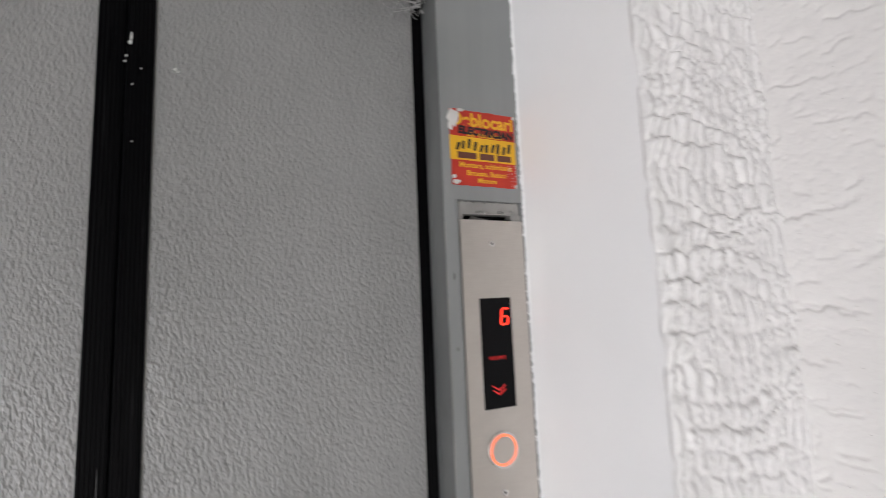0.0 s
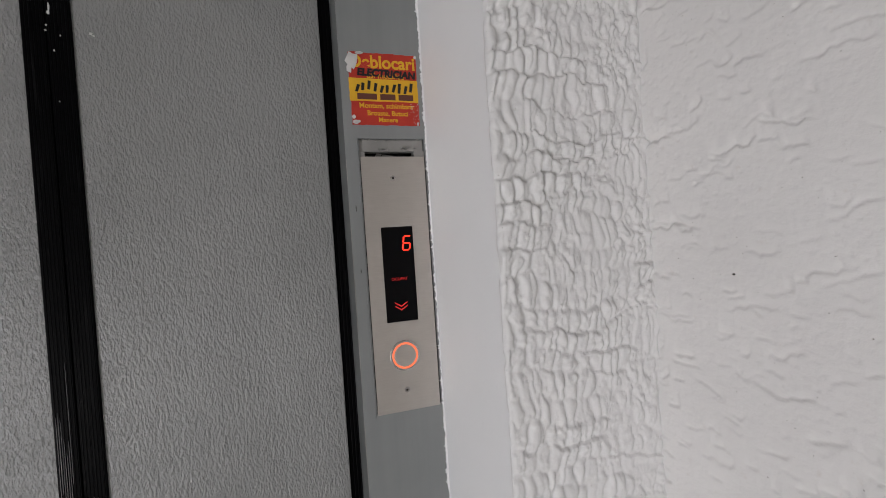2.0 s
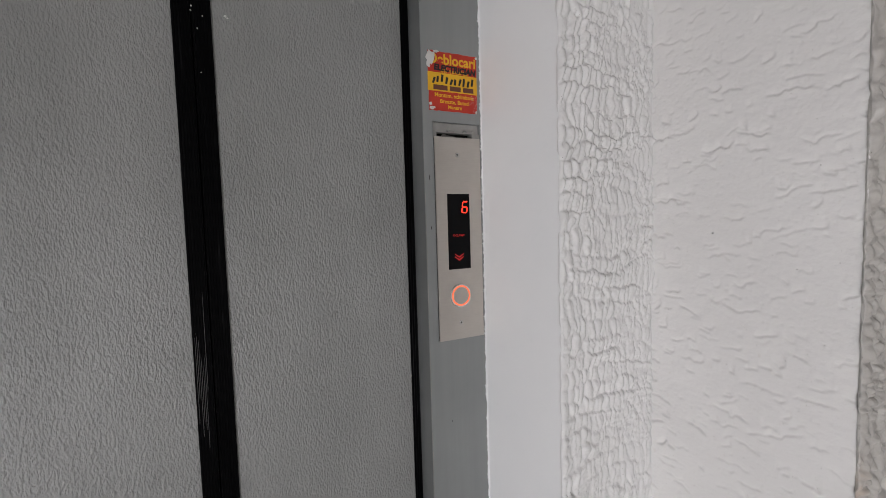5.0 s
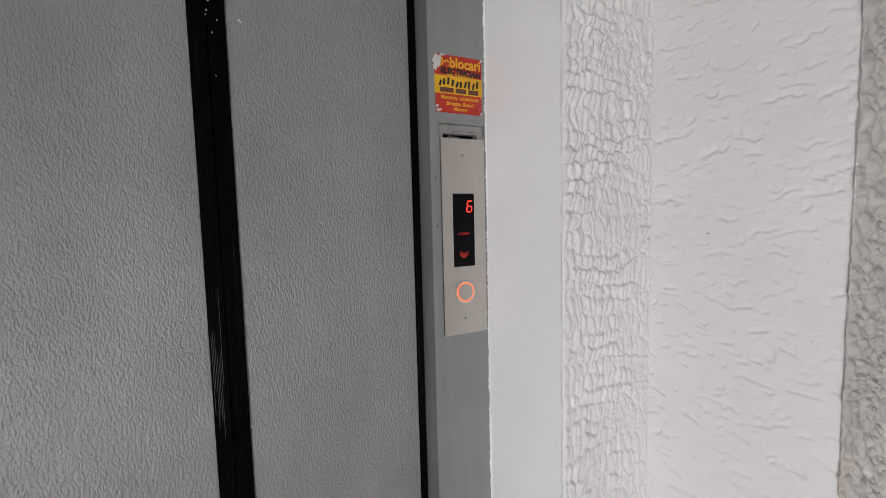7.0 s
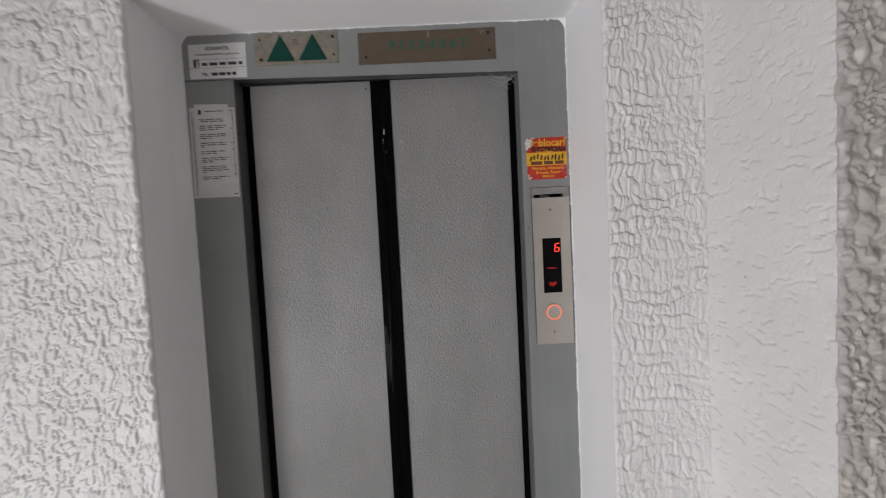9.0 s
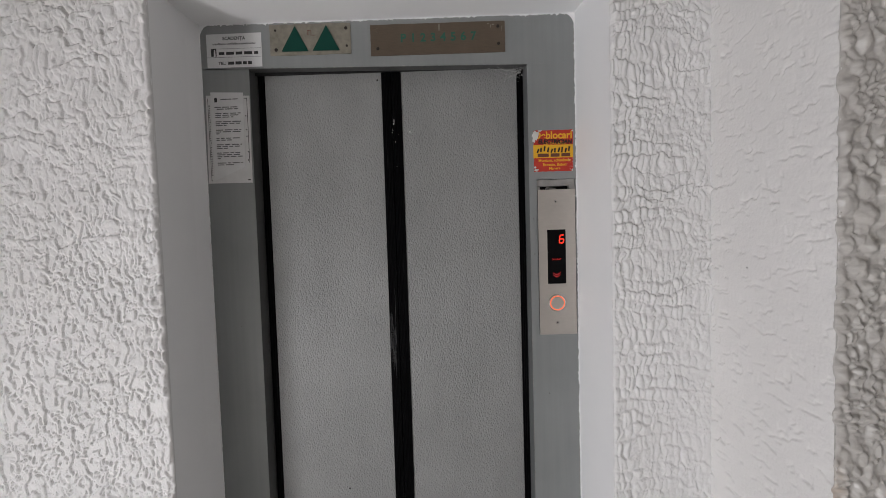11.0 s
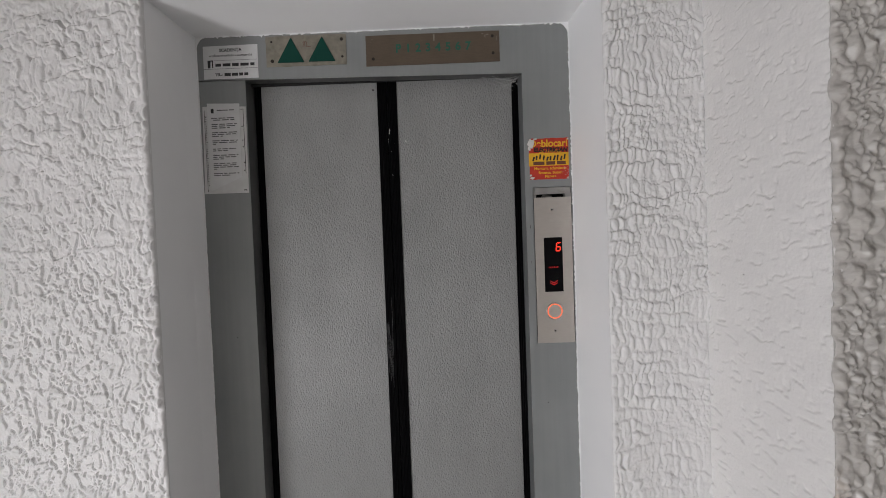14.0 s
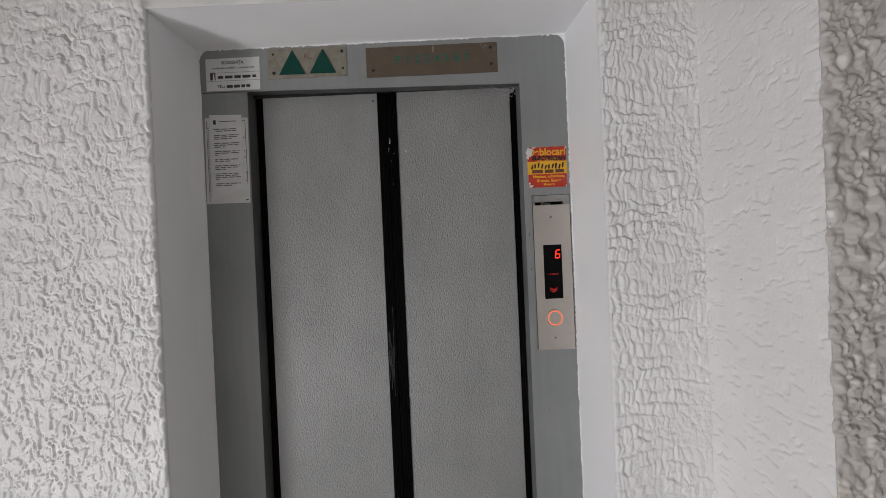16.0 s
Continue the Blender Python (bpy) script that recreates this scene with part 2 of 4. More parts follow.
def put_prism(bm, outline, z0, z1):
    """An outline in x and y, drawn up from z0 to z1."""
    low = [bm.verts.new((x, y, z0)) for x, y in outline]
    top = [bm.verts.new((x, y, z1)) for x, y in outline]
    n = len(outline)
    bm.faces.new(low[::-1])
    bm.faces.new(top)
    for i in range(n):
        j = (i + 1) % n
        bm.faces.new((low[i], low[j], top[j], top[i]))
    bmesh.ops.recalc_face_normals(bm, faces=bm.faces)
    return bm


def put_lattice(bm, xs, zs, holes, y0, y1):
    """A plate over the lines xs and zs without the cells named in holes."""
    grid = [[bm.verts.new((x, y0, z)) for z in zs] for x in xs]
    faces = [bm.faces.new((grid[i][k], grid[i + 1][k], grid[i + 1][k + 1], grid[i][k + 1]))
             for i in range(len(xs) - 1) for k in range(len(zs) - 1) if (i, k) not in holes]
    made = bmesh.ops.extrude_face_region(bm, geom=faces)
    for v in (g for g in made["geom"] if isinstance(g, bmesh.types.BMVert)):
        v.co.y = y1
    loose = [v for v in bm.verts if not v.link_faces]
    bmesh.ops.delete(bm, geom=loose, context="VERTS")
    bmesh.ops.recalc_face_normals(bm, faces=bm.faces)
    return bm


def put_tube(bm, points, r, sides=5):
    """A thin round strand through the points."""
    rings = []
    for i, p in enumerate(points):
        p = Vector(p)
        d = (Vector(points[min(i + 1, len(points) - 1)]) - Vector(points[max(i - 1, 0)])).normalized()
        a = d.orthogonal().normalized()
        b = d.cross(a)
        rings.append([bm.verts.new(p + r * (math.cos(t) * a + math.sin(t) * b)) for t in (2 * math.pi * k / sides for k in range(sides))])
    for lower, upper in zip(rings, rings[1:]):
        for k in range(sides):
            bm.faces.new((lower[k], lower[(k + 1) % sides], upper[(k + 1) % sides], upper[k]))
    return bm


def lettering(name, words, mat, parent, x, z, size, y, align="CENTER", width=1.0, shear=0.0, turn=0.0, depth=0.00015, bold=0.0):
    """Flat letters that face -y, as a mesh part."""
    cu = bpy.data.curves.new(name, "FONT")
    cu.body, cu.size, cu.align_x, cu.align_y, cu.extrude, cu.shear, cu.offset = words, size, align, "CENTER", depth, shear, bold
    tmp = bpy.data.objects.new(name, cu)
    scene.collection.objects.link(tmp)
    bpy.context.view_layer.update()
    me = bpy.data.meshes.new_from_object(tmp.evaluated_get(bpy.context.evaluated_depsgraph_get()))
    bpy.data.objects.remove(tmp)
    me.transform(pose(x, y, z, 90, turn, 0) @ Matrix.Diagonal((width, 1, 1, 1)))
    me.materials.clear()
    me.materials.append(mat)
    ob = new(name, me)
    ob.parent = parent
    return ob


# ---- relief plaster ----
def hashed(i, j, s):
    n = (i.astype(np.int64) * 374761393 + j.astype(np.int64) * 668265263 + s * 974711) & 0xFFFFFFFF
    n = ((n ^ (n >> 13)) * 1274126177) & 0xFFFFFFFF
    n = ((n ^ (n >> 15)) * 2246822519) & 0xFFFFFFFF
    return ((n ^ (n >> 16)) & 0xFFFFF) / 1048575.0


def soft_noise(u, v, s):
    i, j = np.floor(u), np.floor(v)
    a, b = u - i, v - j
    a, b = a * a * (3 - 2 * a), b * b * (3 - 2 * b)
    return ((hashed(i, j, s) * (1 - a) + hashed(i + 1, j, s) * a) * (1 - b) + (hashed(i, j + 1, s) * (1 - a) + hashed(i + 1, j + 1, s) * a) * b)


def cells(u, v, s):
    """Distances to the nearest and second nearest of scattered points, and the nearest one's chance number."""
    i, j = np.floor(u), np.floor(v)
    f1, f2, mark = np.full(u.shape, 9.0), np.full(u.shape, 9.0), np.zeros(u.shape)
    for di in (-1, 0, 1):
        for dj in (-1, 0, 1):
            p, q = i + di, j + dj
            d = np.hypot(p + 0.05 + 0.9 * hashed(p, q, s) - u, q + 0.05 + 0.9 * hashed(p, q, s + 1) - v)
            closer = d < f1
            f2 = np.where(closer, f1, np.minimum(f2, d))
            mark = np.where(closer, hashed(p, q, s + 2), mark)
            f1 = np.where(closer, d, f1)
    return f1, f2, mark


def eased(x, lo, hi):
    t = np.clip((x - lo) / (hi - lo), 0, 1)
    return t * t * (3 - 2 * t)


def warped(u, v, s):
    wu = u + 0.014 * (soft_noise(u * 22, v * 22, s + 11) - 0.5) + 0.006 * (soft_noise(u * 110, v * 60, s + 12) - 0.5)
    wv = v + 0.030 * (soft_noise(u * 11, v * 14, s + 13) - 0.5) + 0.009 * (soft_noise(u * 70, v * 70, s + 14) - 0.5)
    return wu, wv + 0.003 * (soft_noise(u * 200, v * 200, s + 15) - 0.5)


def roughness_of(u, v, s):
    """Fine torn grain in three sizes."""
    out = 0
    for k, f in enumerate((95, 210, 420)):
        out = out + (1 - np.abs(2 * soft_noise(u * f, v * f, s + k) - 1)) * (0.5, 0.34, 0.26)[k]
    return out


def domes(u, v, s, wide, high, stray, least=0.35):
    """Overlapping rounded lumps in rough rows: 0 in the creases, about 1 on the tops."""
    i, j = np.floor(u / wide), np.floor(v / high)
    top = np.zeros(u.shape)
    for di in (-2, -1, 0, 1, 2):
        for dj in (-1, 0, 1):
            p, q = i + di, j + dj
            cx = p + 0.5 * (q % 2) + 0.5 + 0.9 * (hashed(p, q, s) - 0.5)
            cy = q + 0.5 + stray * (hashed(p, q, s + 1) - 0.5)
            fat, tall = 0.46 + 0.36 * hashed(p, q, s + 2), 0.44 + 0.24 * hashed(p, q, s + 3)
            d = ((u / wide - cx) / fat) ** 2 + np.abs((v / high - cy) / tall) ** 2.6
            top = np.maximum(top, (least + (1 - least) * hashed(p, q, s + 4)) * (1 - d))
    return top


def finger_plaster(u, v, s, wide, high, deep, edge, reach):
    """Rows of rounded upright lumps under wavering ledges, running out into long dimples away from the edge."""
    wu, wv = warped(u, v, s)
    wu = wu + 0.005 * (soft_noise(u * 70, v * 50, s + 58) - 0.5)
    wv = wv + 0.030 * (soft_noise(u * 8, v * 9, s + 60) - 0.5) + 0.010 * (soft_noise(u * 42, v * 36, s + 59) - 0.5) + 0.10 * (u - edge) * (soft_noise(v * 5, v * 0, s + 61) - 0.3)
    near = 1 - eased(np.abs(u - edge) / reach + 1.1 * (soft_noise(u * 18, v * 15, s + 22) - 0.5), 0.25, 1.0)
    fv = wv / high - np.floor(wv / high)
    ledge = eased(fv, 0.25, 0.93) * (1 - eased(fv, 0.93, 1.0)) * eased(soft_noise(u * 15, v * 22, s + 25), 0.34, 0.55)
    rows = 0.9 * domes(wu, wv, s, wide, high, 0.22) + 0.52 * ledge
    long_lumps = 0.62 * domes(wu, wv, s + 7, wide * 1.1, high * 0.95, 1.0, 0.1)
    wide_row = wv / (high * 1.9) + 0.35
    gap = wide_row - np.floor(wide_row)
    seam = eased(gap, 0.7, 0.96) * (1 - eased(gap, 0.965, 1.0)) * eased(soft_noise(u * 10, v * 13, s + 21), 0.45, 0.6)
    small = domes(wu, wv, s + 5, wide * 0.5, high * 0.30, 1.0, 0.0) * eased(soft_noise(u * 20, v * 22, s + 26), 0.3, 0.6)
    pits = (1 - eased(cells(u / 0.013, v / 0.016, s + 30)[0], 0.06, 0.15)) * eased(soft_noise(u * 12, v * 12, s + 31), 0.45, 0.65)
    body = near * rows + (1 - near) * (long_lumps + 0.4 * seam)
    return deep * (body + 0.36 * small - 0.2 * pits + 0.12 * roughness_of(u, v, s + 40) + 0.4 * soft_noise(u * 9, v * 9, s + 50)) * (0.05 + 0.95 * eased(np.abs(u - edge), -0.001, 0.0035))


def knobbly_plaster(u, v, s, deep, edge):
    """Large round lumps crowded against each other, with crumbs pressed between them."""
    wu, wv = warped(u, v, s)
    wu = wu + 0.006 * (soft_noise(u * 60, v * 50, s + 58) - 0.5)
    big = domes(wu, wv, s, 0.022, 0.032, 0.9, 0.2)
    crumb = domes(wu, wv, s + 5, 0.0090, 0.0115, 1.0, 0.1)
    share = eased(soft_noise(u * 21, v * 17, s + 7), 0.42, 0.64)
    pits = (1 - eased(cells(u / 0.015, v / 0.018, s + 30)[0], 0.08, 0.18)) * eased(soft_noise(u * 12, v * 12, s + 31), 0.5, 0.7)
    hump = (0.4 + 0.6 * share) * big + (0.55 - 0.35 * share) * crumb - 0.15 * pits + 0.12 * roughness_of(u, v, s + 40)
    return deep * hump * eased(u - edge, -0.0045, 0.0065)


def plateau_plaster(u, v, s, deep, edge):
    """Pillowed plates with ledges above, torn open into upright holes lower down, short courses near the edge."""
    wu, wv = warped(u, v, s)
    wu = wu + 0.008 * (soft_noise(u * 55, v * 45, s + 58) - 0.5)
    wv = wv + 0.040 * (soft_noise(u * 5, v * 6, s + 60) - 0.5) + 0.012 * (soft_noise(u * 45, v * 40, s + 59) - 0.5)
    plates = 0.62 * eased(domes(wu, wv, s + 6, 0.026, 0.034, 0.9, 0.4), 0.0, 0.34) + 0.24 * eased(domes(wu, wv, s + 17, 0.011, 0.016, 1.0, 0.0), 0.0, 0.4)
    row = wv / 0.055 + 0.3 * soft_noise(u * 6, v * 2, s + 63)
    gap = row - np.floor(row)
    ledge = eased(gap, 0.2, 0.92) * (1 - eased(gap, 0.92, 1.0)) * eased(soft_noise(u * 17, v * 19, s + 64), 0.42, 0.62)
    field = 0.48 * soft_noise(wu / 0.0080, wv / 0.0165, s + 1) + 0.34 * soft_noise(wu / 0.0045, wv / 0.008, s + 2) + 0.18 * soft_noise(wu / 0.0035, wv / 0.0045, s + 3)
    low = np.clip(eased(v, 1.95, 1.35) + 0.7 * (soft_noise(u * 10, v * 9, s + 65) - 0.5), 0.15, 1)
    torn = 1 - eased(field, 0.32 + 0.11 * low, 0.43 + 0.11 * low)
    rows = 1.1 * domes(wu, wv, s + 8, 0.0135, 0.027, 0.3)
    share = np.clip(0.8 - (edge - u) / 0.085 + 1.2 * (soft_noise(u * 12, v * 9, s + 22) - 0.5), 0, 1)
    p1, _, pm = cells(u / 0.010, v / 0.013, s + 30)
    pits = (1 - eased(p1, 0.04 + 0.10 * pm, 0.14 + 0.14 * pm)) * eased(soft_noise(u * 14, v * 14, s + 31), 0.40, 0.58) * (0.2 + 0.5 * low)
    body = (1.0 - 0.75 * low) * plates + (0.45 - 0.3 * low) * ledge - (0.10 + 0.48 * low) * torn
    return deep * ((1 - share) * body + share * (rows - 0.3 * torn * low) - 0.3 * pits + 0.06 * roughness_of(u, v, s + 40) + 0.45 * soft_noise(u * 7, v * 7, s + 50) + 0.6) * (0.3 + 0.7 * eased(edge - u, -0.001, 0.003))


def pressed_plaster(u, v, s, deep):
    """A flat skin with scattered level creases, each a lip over a shallow hollow, and small dents."""
    out = 0.40 * soft_noise(u * 11, v * 13, s + 7) + 0.15 * soft_noise(u * 38, v * 50, s + 8) + 0.07 * roughness_of(u, v, s + 60)
    wob = 0.016 * (soft_noise(u * 34, v * 30, s + 1) - 0.5) + 0.009 * (soft_noise(u * 90, v * 70, s + 2) - 0.5) + 0.003 * (soft_noise(u * 220, v * 160, s + 3) - 0.5)
    for k, (cw, ch, some) in enumerate(((0.070, 0.040, 0.50), (0.046, 0.030, 0.46), (0.026, 0.021, 0.42))):
        i, j = np.floor(u / cw), np.floor(v / ch)
        for di in (-1, 0, 1):
            for dj in (-1, 0, 1):
                p, q = i + di, j + dj
                t = s + 20 + 10 * k
                du = u - (p + hashed(p, q, t)) * cw
                dv = v + wob - (q + hashed(p, q, t + 1)) * ch - (hashed(p, q, t + 2) - 0.62) * 0.5 * du
                half = cw * (0.16 + 0.34 * hashed(p, q, t + 3))
                span = (1 - eased(np.abs(du) / half, 0.45, 1.0)) * (hashed(p, q, t + 4) < some)
                hollow = np.exp(-np.maximum(dv, 0) / (0.0022 + 0.0045 * hashed(p, q, t + 5))) * eased(dv, -0.0004, 0.0016)
                swell = np.exp(-np.abs(dv + 0.004) / 0.006) * (dv < 0.0)
                out = out - (0.95, 0.75, 0.55)[k] * (0.35 + 0.65 * hashed(p, q, t + 6)) * span * (hollow - 0.12 * swell)
    out = out - 0.18 * (1 - eased(cells(u / 0.016, v / 0.014, s + 80)[0], 0.05, 0.13)) * eased(soft_noise(u * 15, v * 24, s + 81), 0.52, 0.7)
    return deep * out


def lines(*spans):
    """Grid lines: (from, to, step) stretches joined."""
    out = []
    for a, b, step in spans:
        k = max(1, round((b - a) / step))
        out += [a + (b - a) * i / k for i in range(k)]
    return np.array(out + [spans[-1][1]])


def relief(name, origin, along, out, us, vs, height, thick, mat, label, hole=None, ragged=0.0, lip=0.0):
    """A wall face over us (level) and vs (up), raised by height, with its edges drawn back by thick."""
    o, a, n = (np.array(w, float) for w in (origin, along, out))
    U, V = np.meshgrid(us, vs, indexing="ij")
    h = height(U, V)
    P = o + U[..., None] * a + V[..., None] * np.array((0, 0, 1.0)) + h[..., None] * n
    for k in range(6 if lip else 0):
        wave = eased(0.65 * soft_noise(vs * 40, vs * 0 + 1.7, 61) + 0.35 * soft_noise(vs * 125, vs * 0 + 4.1, 62), 0.2, 0.8)
        P[k] -= a * (lip * wave * (1 - k / 6))[:, None]
    nu, nv = len(us), len(vs)
    cu, cv = (us[:-1] + us[1:]) / 2, (vs[:-1] + vs[1:]) / 2
    keep = np.ones((nu - 1, nv - 1), bool)
    if hole:
        keep &= ~((cu > hole[0])[:, None] & (cu < hole[1])[:, None] & (cv > hole[2])[None] & (cv < hole[3])[None])
        if ragged:
            for side, edge in ((-1, hole[0]), (1, hole[1])):
                k = int(np.argmin(np.abs(us - edge)))
                P[k] += a * (-side * ragged * (soft_noise(vs * 60, vs * 0 + 3.3, 77) - 0.2))[:, None] * 1.0
    idx = np.arange(nu * nv).reshape(nu, nv)
    q = np.stack([idx[:-1, :-1], idx[1:, :-1], idx[1:, 1:], idx[:-1, 1:]], -1)[keep]
    e = np.concatenate([q[:, [0, 1]], q[:, [1, 2]], q[:, [2, 3]], q[:, [3, 0]]])
    key = np.sort(e, 1)
    _, first, count = np.unique(key[:, 0] * nu * nv + key[:, 1], return_index=True, return_counts=True)
    rim = e[first[count == 1]]
    flat = P.reshape(-1, 3)
    rim_ids = np.unique(rim)
    lookup = {int(r): nu * nv + i for i, r in enumerate(rim_ids)}
    base_pos = (o + U[..., None] * a + V[..., None] * np.array((0, 0, 1.0))).reshape(-1, 3)[rim_ids]
    back = base_pos - thick * n
    skirt = np.array([[s1, s0, lookup[int(s0)], lookup[int(s1)]] for s0, s1 in rim])
    pts = np.concatenate([flat, back])
    quads = np.concatenate([q, skirt])
    used = np.unique(quads)
    remap = np.full(len(pts), -1)
    remap[used] = np.arange(len(used))
    me = bpy.data.meshes.new(name)
    me.from_pydata(pts[used].tolist(), [], remap[quads].tolist())
    bm = bmesh.new()
    bm.from_mesh(me)
    bmesh.ops.recalc_face_normals(bm, faces=bm.faces)
    bm.to_mesh(me)
    bm.free()
    me.materials.append(mat)
    me.polygons.foreach_set("use_smooth", [True] * len(q) + [False] * len(skirt))
    me.update()
    return tagged(new(name, me), label, "wall", kind="structure")


# ---- the plan ----
WALL_Y = -0.207          # face of the lift wall
SIDE_X = 0.743           # where the lift wall ends
SIDE_FAR, SIDE_NEAR = 0.7372, 0.7605   # the short side wall runs a little askew
NEAR_Y = -0.503          # face of the projecting wall
JAMB_L, JAMB_R = -0.503, 0.518
HEAD_Z = 2.13
CEIL_Z = 2.62
UP = lines((0.0, 0.8, 0.03), (0.8, 2.22, 0.0020), (2.22, CEIL_Z, 0.02))

relief("wall_lift", (0, WALL_Y, 0), (1, 0, 0), (0, -1, 0),
       lines((WIN_X, -1.12, 0.02), (-1.12, JAMB_L, 0.0018), (JAMB_L, JAMB_R, 0.02), (JAMB_R, SIDE_X, 0.0017)), UP,
       lambda u, v: np.where(u < 0, plateau_plaster(u, v, 3, 0.0085, JAMB_L), finger_plaster(u, v, 9, 0.0118, 0.029, 0.0060, JAMB_R, 0.24) * (1.0 + 0.4 * eased(v, 1.2, 1.8))),
       0.004, M_RELIEF, "white painted wall of coarse stamped plaster round the lift door", (JAMB_L, JAMB_R, -1, HEAD_Z), 0.003)
side_long = math.hypot(SIDE_FAR - SIDE_NEAR, WALL_Y - NEAR_Y)
side_dir = ((SIDE_FAR - SIDE_NEAR) / side_long, (WALL_Y - NEAR_Y) / side_long, 0)
relief("wall_side", (SIDE_NEAR, NEAR_Y, 0), side_dir, (-side_dir[1], side_dir[0], 0), lines((-0.001, side_long, 0.0020)), UP,
       lambda u, v: pressed_plaster(u, v, 5, 0.0056) - 0.0012 + 0.0055 * (soft_noise(v * 42, u * 9, 91) + 0.5 * soft_noise(v * 130, u * 30, 92) - 0.8) * np.exp(-np.maximum(u + 0.001, 0) / 0.007), 0.015, M_SIDE, "short white side wall of flattened plaster with level creases")
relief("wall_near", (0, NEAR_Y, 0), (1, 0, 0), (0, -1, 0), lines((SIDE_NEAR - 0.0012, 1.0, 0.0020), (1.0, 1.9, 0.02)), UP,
       lambda u, v: knobbly_plaster(u, v, 15, 0.0150, SIDE_NEAR), 0.002, M_NEAR, "white projecting wall of coarse knobbly stamped plaster, colour darkened as shade", lip=0.007)

whole("wall_lift_core", put_lattice(bmesh.new(), [WIN_X, JAMB_L - 0.02, JAMB_R + 0.02, SIDE_X + 0.02], [0, HEAD_Z + 0.02, CEIL_Z], {(1, 0)}, WALL_Y + 0.022, 0.3),
      M_PLAIN, "masonry of the lift shaft wall behind its plaster", "wall", "structure")
whole("wall_near_core", box(SIDE_NEAR + 0.016, 1.9, NEAR_Y + 0.028, 0.3, 0, CEIL_Z), M_PLAIN, "masonry of the projecting wall behind its plaster", "wall", "structure")
whole("wall_shaft", box(JAMB_L - 0.3, JAMB_R + 0.3, 0.32, 0.4, 0, CEIL_Z), M_DARK, "dark back wall of the lift shaft", "wall", "structure")
whole("floor", box(WIN_X - 0.25, 1.9, -3.2, 0.3, -0.12, -0.001), M_FLOOR, "worn buff terrazzo landing floor", "floor", "structure")
whole("ceiling", box(WIN_X - 0.25, 1.9, -3.2, 0.3, CEIL_Z + 0.001, CEIL_Z + 0.12), M_CEILING, "plain unseen landing ceiling, dark to limit bounce", "ceiling", "structure")
whole("wall_back", box(WIN_X - 0.25, 1.9, -3.32, -3.201, -0.12, CEIL_Z + 0.12), M_PLAIN, "plain painted landing wall", "wall", "structure")
whole("wall_east", box(1.901, 2.02, -3.2, 0.3, -0.12, CEIL_Z + 0.12), M_PLAIN, "plain painted landing wall", "wall", "structure")
bm = bmesh.new()
put_lattice(bm, [-3.2, WIN_Y0, WIN_Y1, 0.3], [0, WIN_Z0, WIN_Z1, CEIL_Z], {(1, 1)}, 0.0, 0.25)
bm.transform(Matrix.Translation((WIN_X, 0, 0)) @ pose(0, 0, 0, 0, 0, 90))
whole("wall_west", bm, M_PLAIN, "plain painted wall with the stairwell window", "wall", "structure")
win = empty("window_1", "white-framed stairwell window in the landing wall", "window", kind="structure")
bm = bmesh.new()
put_lattice(bm, [WIN_Y0, WIN_Y0 + 0.05, WIN_Y1 - 0.05, WIN_Y1], [WIN_Z0, WIN_Z0 + 0.05, WIN_Z1 - 0.05, WIN_Z1], {(1, 1)}, 0.0, 0.05)
bm.transform(Matrix.Translation((WIN_X - 0.14, 0, 0)) @ pose(0, 0, 0, 0, 0, 90))
part("window_frame", bm, M_SMOOTH, win)
pane = part("pane", box(WIN_X - 0.17, WIN_X - 0.165, WIN_Y0 + 0.05, WIN_Y1 - 0.05, WIN_Z0 + 0.05, WIN_Z1 - 0.05), M_GLASS, win, "clear glass pane")
pane.visible_shadow = False


# ---- smooth reveal round the lift door ----
def reveal_side(name, x_in, x_out, sign):
    bm = bmesh.new()
    # slightly splayed cheek from the frame to the wall face
    put_prism(bm, [(x_in, 0.012), (x_in + sign * 0.004, -0.06), (x_out, WALL_Y - 0.0015), (x_out + sign * 0.03, WALL_Y + 0.012), (x_out + sign * 0.03, 0.02)], 0.0, HEAD_Z)
    return whole(name, bm, M_SMOOTH, "smooth white painted cheek of the lift door recess", "wall reveal", "structure")


reveal_side("trim_reveal_west", -0.503, JAMB_L, -1)
reveal_side("trim_reveal_east", 0.503, JAMB_R, 1)
bm = bmesh.new()
put_box(bm, -0.53, 0.545, WALL_Y - 0.001, 0.02, HEAD_Z, HEAD_Z + 0.03)
whole("trim_reveal_head", bm, M_SMOOTH, "smooth white painted soffit of the lift door recess", "wall reveal", "structure")


